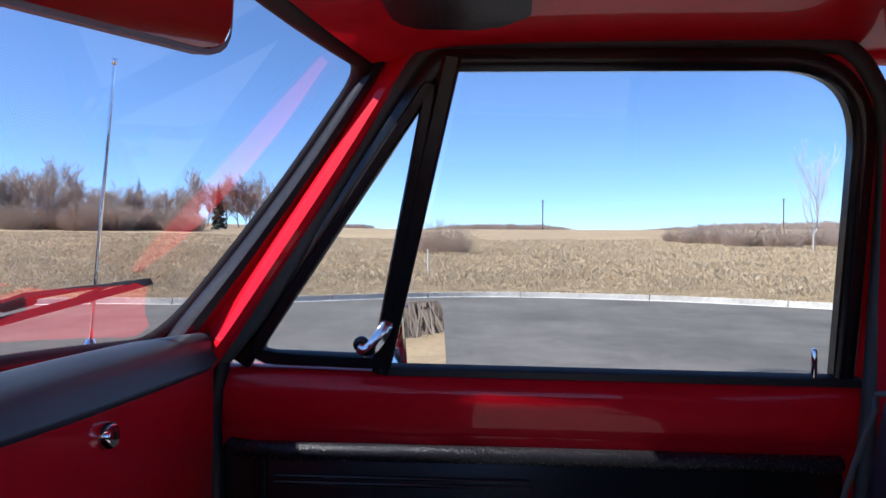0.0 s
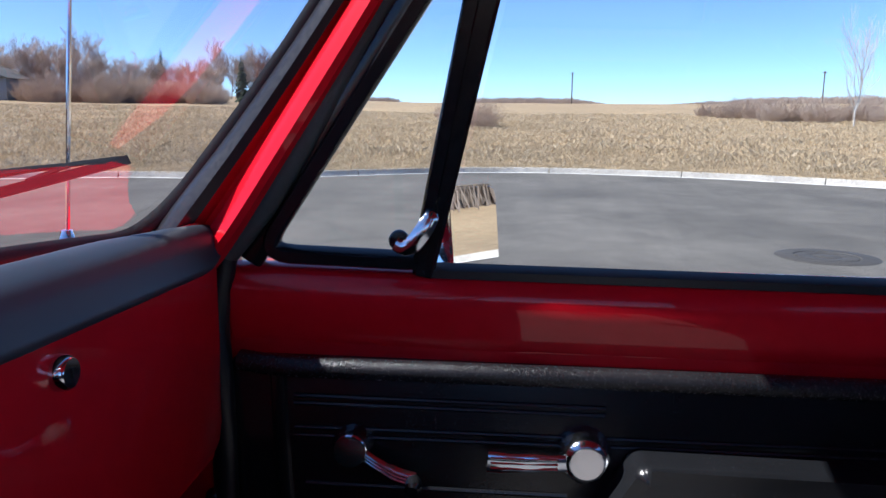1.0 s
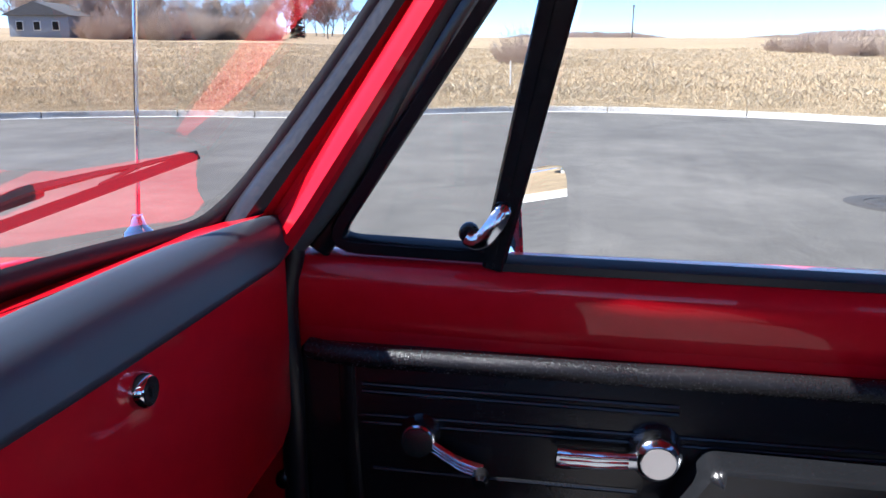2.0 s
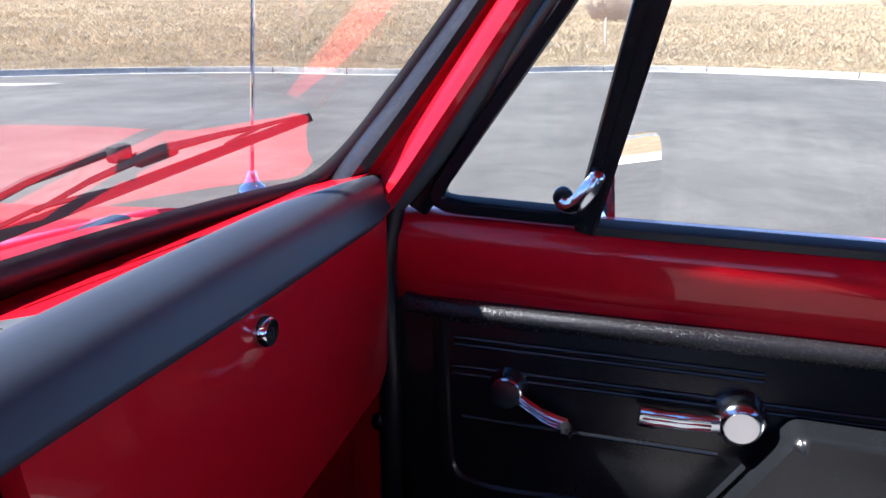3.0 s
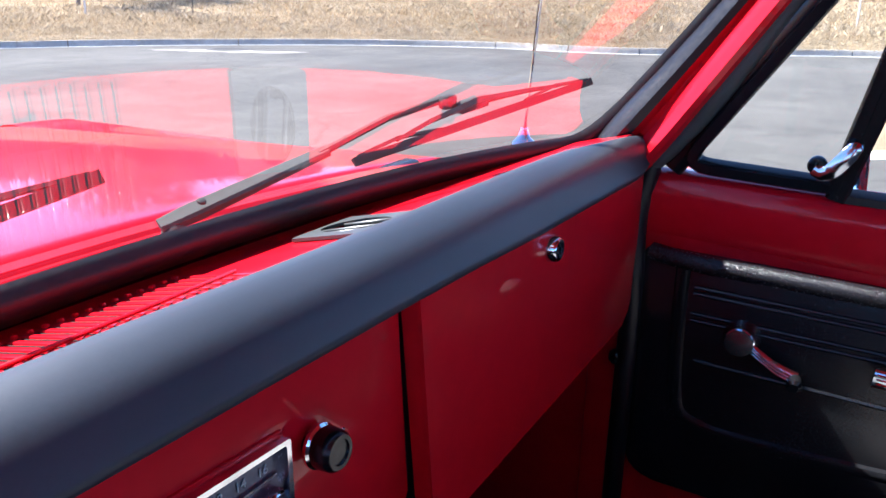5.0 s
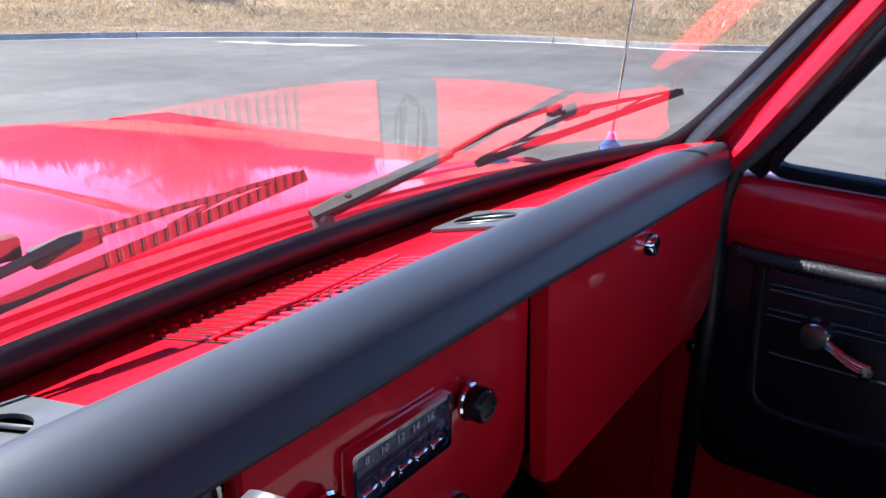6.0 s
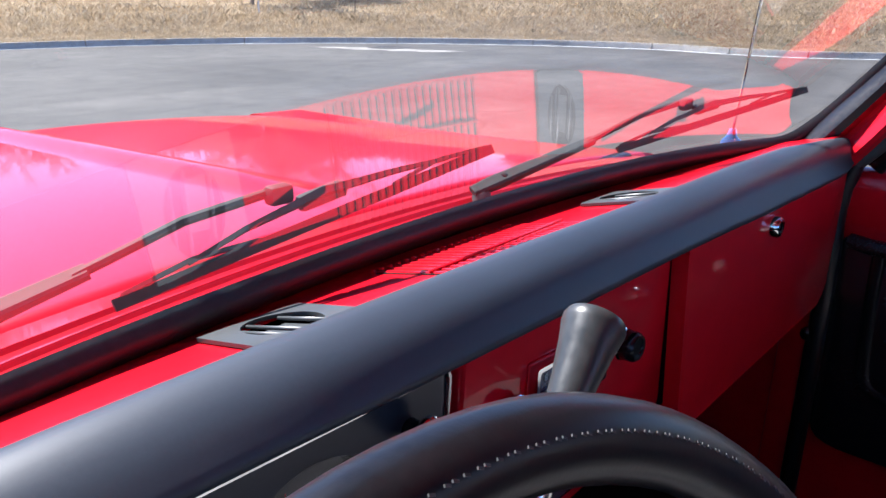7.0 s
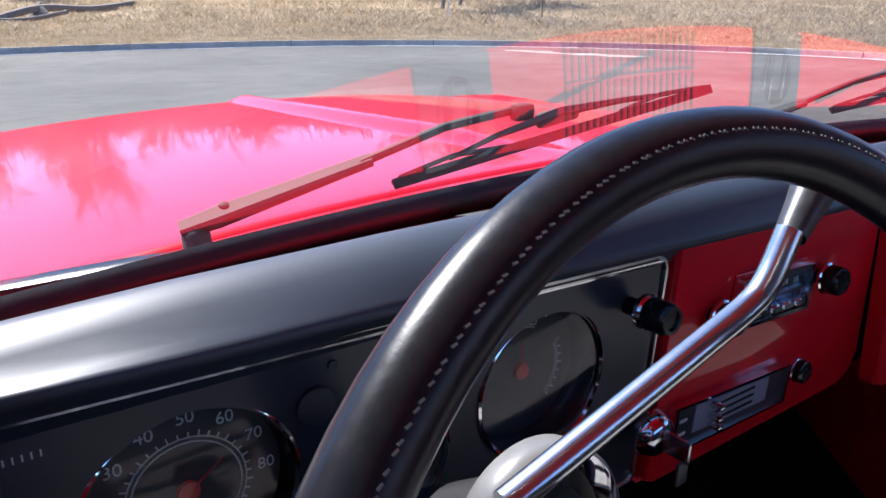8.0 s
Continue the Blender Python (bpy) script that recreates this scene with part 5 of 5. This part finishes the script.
for x0, x1 in VENTS:
    v = thing("defroster_vent", tuple(on_top((x0 + x1) / 2, 0.445)), "flat grey plastic defroster vent on the dash top", "vent", "defroster vents")
    cx, cy = (x0 + x1) / 2, 0.444
    n = 44
    outer, inner = [], []
    for i in range(n):
        a = 2 * math.pi * (i + 0.5) / n
        c, s = math.cos(a), math.sin(a)
        k = 1 / max(abs(c) / ((x1 - x0) / 2), abs(s) / 0.0435)
        outer.append((cx + c * k, cy + s * k))
        inner.append((cx + 0.0255 * c, cy + 0.004 + 0.0335 * s))
    part("plate", ring(outer, inner, 0.003, lambda a, b, w: on_top(a, b, 0.001 + w)), GREY, v)
    part("throat", slab([(cx + (a - cx) * 1.05, cy + 0.004 + (b - cy - 0.004) * 1.05) for a, b in inner], 0.012, lambda a, b, w: on_top(a, b, -0.024 + w)), HOLE, v)
    for k in (-0.0175, -0.005, 0.0165):
        part("slat", rounded_box((0.0026, 2 * 0.0325 * math.sqrt(1 - (k / 0.0262) ** 2), 0.003), on_top(cx + k, cy + 0.004, 0.0015), 0.001, 1, LIE @ Matrix.Rotation(0.12, 3, "Z")), GREY, v)
    part("flap", rounded_box((0.021, 0.040, 0.002), on_top(cx + 0.0062, cy, -0.003), 0.0008, 1, LIE @ Matrix.Rotation(0.12, 3, "Z")), GREY, v)

# ---- instrument cluster ----
CY = 0.376


def on_cluster(u, v, w=0.0):
    return Vector((u, CY + 0.06 * (1.32 - v) - w, v))


cluster = thing("instrument_cluster", (-0.05, CY, 1.22), "black instrument cluster with chrome edge and round gauges", "instrument cluster")
GAUGES = ((-0.195, 1.257, 0.0615), (0.064, 1.250, 0.0605), (-0.066, 1.232, 0.043))
outline = rounded([(-0.285, 1.112), (0.186, 1.112), (0.186, 1.3305), (-0.285, 1.3445)], [0.012, 0.012, 0.016, 0.016])
bm = bmesh.new()
loops = [outline] + [[(gx + (gr - 0.002) * math.cos(2 * math.pi * k / 48), gz + (gr - 0.002) * math.sin(2 * math.pi * k / 48)) for k in range(48)] for gx, gz, gr in GAUGES]
for loop_pts in loops:
    vs = [bm.verts.new(on_cluster(u, v, 0.010)) for u, v in loop_pts]
    for a, b in zip(vs, vs[1:] + vs[:1]):
        bm.edges.new((a, b))
bmesh.ops.triangle_fill(bm, edges=bm.edges[:], use_beauty=True)
for f in [f for f in bm.faces if any(math.hypot(f.calc_center_median().x - gx, f.calc_center_median().z - gz) < gr - 0.004 for gx, gz, gr in GAUGES)]:
    bm.faces.remove(f)
part("face_plate", thicken(bm, -0.006), CLUSTERBLACK, cluster, smooth=False)
part("back_plate", slab([(-0.29, 1.108), (0.19, 1.108), (0.19, 1.325), (-0.29, 1.338)], 0.004, lambda u, v, w: Vector((u, CY + 0.06 - w, v))), HOLE, cluster)
path = [on_cluster(u, v, 0.011) for u, v in outline]
part("chrome_edge", sweep(path, circle(0.0024, 6), (0, -1, 0), closed=True), BRUSHED, cluster)
part("chrome_line", sweep([on_cluster(-0.28, 1.3395, 0.012), on_cluster(0.180, 1.3255, 0.012)], circle(0.0015, 6), (0, -1, 0)), CHROME, cluster)
for gx, gz, gr in GAUGES:
    ax = (0, -1, 0.0)
    mid = on_cluster(gx, gz, 0.0)
    deep = 0.004 if gx < -0.1 else 0.016   # how far the dial lies behind the panel
    g = part("speedometer" if gx < -0.1 else "fuel_gauge" if gx > 0 else "small_gauge", lathe([(gr + 0.0020, 0.008), (gr + 0.0014, 0.0120), (gr - 0.0004, 0.0130), (gr - 0.0024, 0.011)], mid, ax, 56), CHROME, cluster, "round dial in a thin chrome bezel")
    part("well", lathe([(gr - 0.0024, 0.011), (gr - 0.0045, 0.002), (gr - 0.0065, -deep - 0.006)], mid, ax, 56), FRAMEBLACK if gx < -0.1 else DULLCHROME, g)
    part("dial", lathe([(0, -deep), (gr - 0.0055, -deep), (gr - 0.0055, -deep - 0.006)], mid, ax, 48), DIALBLACK, g)
    part("lens", lathe([(0, 0.011), (gr * 0.6, 0.0105), (gr - 0.002, 0.009)], mid, ax, 40), LENS, g).visible_shadow = False

    def on_dial(a, r, w=0.0, mid=mid, deep=deep):
        return mid + Vector((r * math.cos(a), deep - 0.0006 - w, r * math.sin(a)))
    if gx < -0.1:
        for k in range(29):
            a = radians(215 - 9.33 * k)
            part("tick", rounded_box((0.0045 if k % 3 == 0 else 0.0028, 0.0005, 0.0009), on_dial(a, 0.0362), 0, 1, Matrix.Rotation(-a, 3, "Y")), MARK, g)
        arcs = ((0.0345, -30, 215), (0.0315, -30, 215))
    elif gx < 0:
        arcs = ((0.026, 40, 140),)
    else:
        for k in range(9):
            a = radians(128 - 7.2 * k)
            part("tick", rounded_box((0.004 if k % 4 == 0 else 0.0026, 0.0005, 0.0009), on_dial(a, 0.0405), 0, 1, Matrix.Rotation(-a, 3, "Y")), MARK, g)
        for k in range(8):
            a = radians(25 - 10 * k)
            part("tick", rounded_box((0.004 if k % 3 == 0 else 0.0026, 0.0005, 0.0009), on_dial(a, 0.0405), 0, 1, Matrix.Rotation(-a, 3, "Y")), MARK, g)
        arcs = ((0.0380, 70, 128), (0.0380, -45, 25), (0.0360, 70, 128), (0.0360, -45, 25))
    for rr, a0, a1 in arcs:
        part("scale_arc", sweep([on_dial(radians(a0 + (a1 - a0) * k / 24), rr) for k in range(25)], [(-0.0005, 0), (0.0005, 0), (0, 0.0004)], (0, -1, 0)), MARK, g)
    part("needle_hub", lathe([(0.0068, -deep), (0.0064, -deep + 0.003), (0, -deep + 0.004)], mid, ax, 20), NEEDLE, g, "red needle hub")
    a = radians(38) if gx < -0.1 else radians(92)
    part("needle", sweep([on_dial(a, 0.0, 0.002), on_dial(a, gr * 0.42, 0.002)], [(-0.0008, 0), (0.0008, 0), (0, 0.001)], (0, -1, 0), scales=[1.3, 0.6]), NEEDLE, g, "red needle")
    if gx < -0.1:
        for k, s in enumerate(("30", "40", "50", "60", "70", "80")):
            p = on_dial(radians(143.8 - 28.5 * k), 0.0468)
            text_part("numeral", s, 0.0108, Matrix.Translation(p) @ Matrix.Rotation(radians(90), 4, "X"), MARK, g)
    elif gx > 0:
        for a, w in ((64, 0.008), (100, 0.006)):
            part("mark_bar", rounded_box((w, 0.0005, 0.0036), on_dial(radians(a), 0.048), 0, 1, Matrix.Rotation(radians(90 - a), 3, "Y")), MARK, g)
part("warning_lamp", lathe([(0.012, 0), (0.012, 0.004), (0.009, 0.006), (0, 0.006)], on_cluster(-0.122, 1.297, 0.010), (0, -1, 0), 20), DIALBLACK, cluster)
part("trim_screw", lathe([(0.0035, 0), (0.003, 0.002), (0, 0.0025)], on_cluster(-0.110, 1.320, 0.010), (0, -1, 0), 10), WIPERBLACK, cluster)
sg = part("side_gauge", rounded_box((0.034, 0.004, 0.018), on_cluster(-0.270, 1.322, 0.0075), 0.002), RADIOFACE, cluster, "small blue-grey gauge window")
for k in range(5):
    part("mark_bar", rounded_box((0.0009, 0.0006, 0.0045), on_cluster(-0.280 + k * 0.004, 1.319, 0.0098), 0, 1), MARK, sg)


def knob(name, at, r, deep, parent, tab=False):
    k = part(name, lathe([(r * 0.9, deep * 0.46), (r, deep * 0.55), (r * 0.96, deep * 0.9), (r * 0.8, deep), (r * 0.6, deep), (r * 0.55, deep * 0.95), (0, deep * 0.95)], at, (0, -1, 0.05), 28), FRAMEBLACK, parent, "black plastic knob with a chrome collar")
    part("shaft", lathe([(r * 0.55, -0.004), (r * 0.5, deep * 0.5)], at, (0, -1, 0.05), 16), FRAMEBLACK, k)
    part("collar", lathe([(r * 0.9, deep * 0.3), (r * 1.06, deep * 0.36), (r * 1.06, deep * 0.44), (r * 0.9, deep * 0.5)], at, (0, -1, 0.05), 28), CHROME, k, "thin chrome collar")
    if tab:
        part("tab", rounded_box((0.012, 0.004, 0.006), (at[0] + r * 1.25, at[1] - deep * 0.42, at[2]), 0.001, 1), CHROME, k)
    return k


knob("wiper_knob", (0.148, 0.366, 1.295), 0.0135, 0.042, cluster)

radio = thing("car_radio", (0.345, 0.36, 1.25), "vintage dash radio with a chrome frame and dark dial", "radio")


def on_radio(u, v, w):
    return Vector((u, 0.372 - w, v))


ro = rounded([(0.279, 1.243), (0.392, 1.238), (0.392, 1.285), (0.279, 1.291)], 0.003, 2)
rc = (0.3355, 1.2643)
ri = [(rc[0] + (u - rc[0]) * 0.93, rc[1] + (v - rc[1]) * 0.84) for u, v in ro]
part("body", slab([(rc[0] + (u - rc[0]) * 1.04, rc[1] + (v - rc[1]) * 1.12) for u, v in ro], 0.012, on_radio, 0.002), RED, radio)
part("frame", ring(ro, ri, 0.020, on_radio), CHROME, radio, "chrome frame")
dial = part("dial_face", slab(ri, 0.0135, on_radio, 0), RADIOFACE, radio, "dark blue-grey dial")
for i, s in enumerate(("8", "10", "12", "14", "16")):
    text_part("numeral", s, 0.009, Matrix.Translation(on_radio(0.300 + 0.018 * i, 1.274 - 0.0009 * i, 0.0142)) @ Matrix.Rotation(radians(90), 4, "X"), MARK, dial)
part("band_bar", rounded_box((0.094, 0.002, 0.0015), on_radio(0.3355, 1.263, 0.0145), 0, 1), CHROME, dial)
for k in range(5):
    part("push_button", rounded_box((0.018, 0.008, 0.009), on_radio(0.297 + 0.0195 * k, 1.2525 - 0.0009 * k, 0.017), 0.0015, 1), CHROME, radio)

knob("tuning_knob", (0.420, 0.366, 1.262), 0.0148, 0.03, radio, True)
knob("volume_knob", (0.254, 0.366, 1.262), 0.0148, 0.03, radio)

heater = thing("heater_control", (0.31, 0.375, 1.15), "slotted heater control plate with chrome levers", "heater control")


def on_heater(u, v, w):
    return Vector((u, 0.365 - w + 0.05 * (1.2 - v), v))


ho = rounded([(0.214, 1.135), (0.391, 1.131), (0.391, 1.176), (0.214, 1.184)], 0.002, 2)
hc = (0.3025, 1.1565)
hi = [(hc[0] + (u - hc[0]) * 0.97, hc[1] + (v - hc[1]) * 0.90) for u, v in ho]
part("frame", ring(ho, hi, 0.009, on_heater), CHROME, heater, "thin chrome frame")
part("plate", slab(hi, 0.006, on_heater, 0), CLUSTERBLACK, heater)
part("scale_plate", slab([(0.243, 1.148), (0.356, 1.145), (0.356, 1.172), (0.243, 1.177)], 0.0075, on_heater, 0), SCALEGREY, heater, "pale blue-grey scale plate")
for v in (1.152, 1.160, 1.168):
    part("slot", rounded_box((0.06, 0.001, 0.002), on_heater(0.302, v, 0.008), 0, 1), HOLE, heater)
for u, v in ((0.266, 1.172), (0.266, 1.160), (0.268, 1.150)):
    part("lever", rounded_box((0.008, 0.014, 0.006), on_heater(u, v, 0.013), 0.002), CHROME, heater)
for k in range(2):
    part("mark_bar", rounded_box((0.010, 0.0006, 0.003), on_heater(0.228, 1.166 - 0.014 * k, 0.0066), 0, 1), MARK, heater)

knob("fan_knob", (0.420, 0.372, 1.156), 0.0125, 0.016, heater)

ignition = thing("ignition_switch", (0.212, 0.372, 1.135), "chrome ignition switch with a key in it", "ignition switch")
part("bezel", lathe([(0.021, 0), (0.021, 0.006), (0.017, 0.014), (0.012, 0.018), (0, 0.018)], (0.182, 0.362, 1.172), (0, -1, 0), 24), CHROME, ignition)
part("key", rounded_box((0.004, 0.03, 0.02), (0.182, 0.333, 1.172), 0.0015), BRUSHED, ignition)
part("key_tag", rounded_box((0.014, 0.004, 0.022), (0.183, 0.325, 1.150), 0.002), GREY, ignition)

# ---- steering wheel and gear lever ----
WHEEL_C, WHEEL_TILT, WHEEL_R = Vector((-0.093, 0.067, 1.324)), 26.0, 0.1785
wt = radians(WHEEL_TILT)
W_U, W_V = Vector((1, 0, 0)), Vector((0, math.sin(wt), math.cos(wt)))
W_N = Vector((0, -math.cos(wt), math.sin(wt)))   # towards the driver


def on_wheel(a, r, w=0.0):
    return WHEEL_C + (W_U * math.cos(a) + W_V * math.sin(a)) * r + W_N * w


wheel = thing("steering_wheel", tuple(WHEEL_C), "black leather-wrapped steering wheel with a chrome hub", "steering wheel")
rim = part("rim", sweep([on_wheel(2 * math.pi * i / 96, WHEEL_R) for i in range(96)], circle(0.0115, 16, 0.0108), tuple(W_N), closed=True), LEATHER, wheel, "stitched black leather rim")
for i in range(150):
    a = radians(20) + radians(150) * (i + 0.2 * math.sin(i * 2.3)) / 149
    p = on_wheel(a, WHEEL_R + 0.0010, 0.0106)
    q = on_wheel(a + 0.009, WHEEL_R + 0.0016, 0.0107)
    part("stitch", tube([p, q], 0.00045, 4), THREAD, rim)
part("hub_shell", lathe([(0.052, -0.05), (0.050, -0.02), (0.046, -0.008), (0.040, -0.004)], WHEEL_C, W_N, 36), LEATHER, wheel)
part("hub_ring", lathe([(0.046, -0.012), (0.046, 0.0), (0.040, 0.008), (0.034, 0.008), (0.033, 0.002)], WHEEL_C, W_N, 40), CHROME, wheel, "chrome hub ring")
part("horn_button", lathe([(0.033, 0.0), (0.031, 0.007), (0.02, 0.012), (0, 0.014)], WHEEL_C, W_N, 36), LEATHER, wheel)
for a in (-60, 240):
    ar = radians(a)
    part("spoke", sweep([on_wheel(ar, 0.04, -0.008), on_wheel(ar, 0.1, -0.014), on_wheel(ar, WHEEL_R - 0.008, 0.0)], [(-0.014, -0.002), (-0.014, 0.002), (0.014, 0.002), (0.014, -0.002)], tuple(W_N)), CHROME, wheel, "chrome spoke")
COLUMN_AT, COLUMN_WAY = Vector((-0.093, 0.205, 1.302)), Vector((0, -0.985, 0.17)).normalized()
column = thing("steering_column", tuple(COLUMN_AT), "steering column with a bright chrome collar", "steering column")
part("tube", lathe([(0.016, 0.13), (0.018, 0.03), (0.026, 0.0), (0.030, -0.012)], COLUMN_AT, COLUMN_WAY, 28), WHEELBLACK, column)
part("jacket", lathe([(0.020, 0.004), (0.028, -0.012), (0.030, -0.42)], COLUMN_AT, (0, -0.80, 0.60), 28), WHEELBLACK, column)
part("collar", lathe([(0.034, -0.006), (0.041, -0.006), (0.0435, -0.003), (0.0438, 0.006), (0.0428, 0.010), (0.041, 0.0115)], COLUMN_AT, COLUMN_WAY, 48), CREAM, column, "pale cream painted collar")
part("collar_face", lathe([(0.0413, 0.0108), (0.0385, 0.0095), (0.033, 0.003), (0.028, -0.004)], COLUMN_AT, COLUMN_WAY, 40), CHROME, column, "chrome collar face")

lever = thing("gear_lever", (-0.05, 0.19, 1.36), "chrome column gear lever with a flared grey knob", "gear lever")
part("rod", tube(smooth_line([(-0.125, 0.19, 1.340), (-0.085, 0.19, 1.353), (-0.015, 0.19, 1.376), (0.020, 0.19, 1.388), (0.034, 0.19, 1.398), (0.050, 0.192, 1.420)], 5), 0.0068, 14), SATIN, lever)
kd = (Vector((0.088, 0.200, 1.447)) - Vector((0.051, 0.192, 1.417))).normalized()
part("knob", lathe([(0.0075, 0.0), (0.008, 0.004), (0.0095, 0.02), (0.0118, 0.036), (0.0135, 0.044), (0.0136, 0.0465), (0.0125, 0.049), (0.006, 0.050), (0, 0.0495)], (0.051, 0.192, 1.417), kd, 28), KNOBGREY, lever, "flared dark grey plastic knob")

# ---- seat, mirror and visor ----
seat = thing("bench_seat", (CX, -0.4, 0.58), "dark navy vinyl bench seat with stitched seams", "seat")
part("cushion", rounded_box((1.32, 0.52, 0.2), (CX, -0.20, 0.80), 0.06, 4), SEATVINYL, seat)
# Added insert, out of view, which throws sunlight back up at the dash.
part("bounce_insert", rounded_box((1.16, 0.42, 0.03), (CX, -0.20, 0.893), 0.012, 3), BOUNCECLOTH, seat, "unseen pale grey cloth insert, added to bounce light")
part("seat_base", rounded_box((1.25, 0.45, 0.14), (CX, -0.22, 0.64), 0.02), HOLE, seat)
part("backrest", rounded_box((1.32, 0.16, 0.56), (CX, -0.56, 1.06), 0.06, 4, Matrix.Rotation(0.18, 3, "X")), SEATVINYL, seat)
part("piping", tube(smooth_line([(CX + 0.64, -0.42, 0.86), (CX + 0.645, -0.47, 1.1), (CX + 0.63, -0.515, 1.27), (CX + 0.58, -0.53, 1.31), (CX, -0.53, 1.318), (CX - 0.58, -0.53, 1.31), (CX - 0.64, -0.47, 1.1)], 5), 0.004, 8), THREAD, seat)

rear_mirror = thing("rear_view_mirror", (CX + 0.03, 0.2, 1.68), "grey-rimmed rear-view mirror hanging from the header", "mirror")
MR = Matrix.Rotation(radians(-33), 3, "Z") @ Matrix.Rotation(radians(1), 3, "X")
MC = Vector((0.397, 0.188, 1.627))


def on_rear(u, v, w):
    return MC + MR @ Vector((u, -w, v))


mo = rounded([(-0.11, -0.031), (0.11, -0.031), (0.113, 0.031), (-0.113, 0.031)], 0.022)
part("housing", slab(mo, -0.007, on_rear, 0.003, 3), SCALEGREY, rear_mirror)
part("mirror_glass", slab([(u * 0.972, v * 0.92) for u, v in mo], 0.003, on_rear, 0.001), MIRROR, rear_mirror, smooth=False)
part("stem", tube([on_rear(0, 0.0, -0.015), on_rear(0, 0.05, -0.03), on_rear(-0.01, 0.1, -0.02)], 0.007, 8, (1, 0, 0)), CHROME, rear_mirror)

visor = thing("sun_visor", (0.85, 0.0, 1.765), "dark grey padded sun visor folded against the roof", "sun visor")
part("pad", slab(rounded([(0.50, 0.12), (0.975, 0.075), (0.985, -0.04), (0.93, -0.085), (0.50, -0.06)], [0.03, 0.03, 0.03, 0.03, 0.03]), 0.018, lambda u, v, w: Vector((u, v, 1.772 - w + 0.02 * (0.98 - u))), 0.006), RUBBER, visor)
part("bracket", lathe([(0.012, 0), (0.010, 0.006), (0.005, 0.01), (0, 0.01)], (0.985, 0.045, 1.768), (0, 0, -1), 14), CHROME, visor)
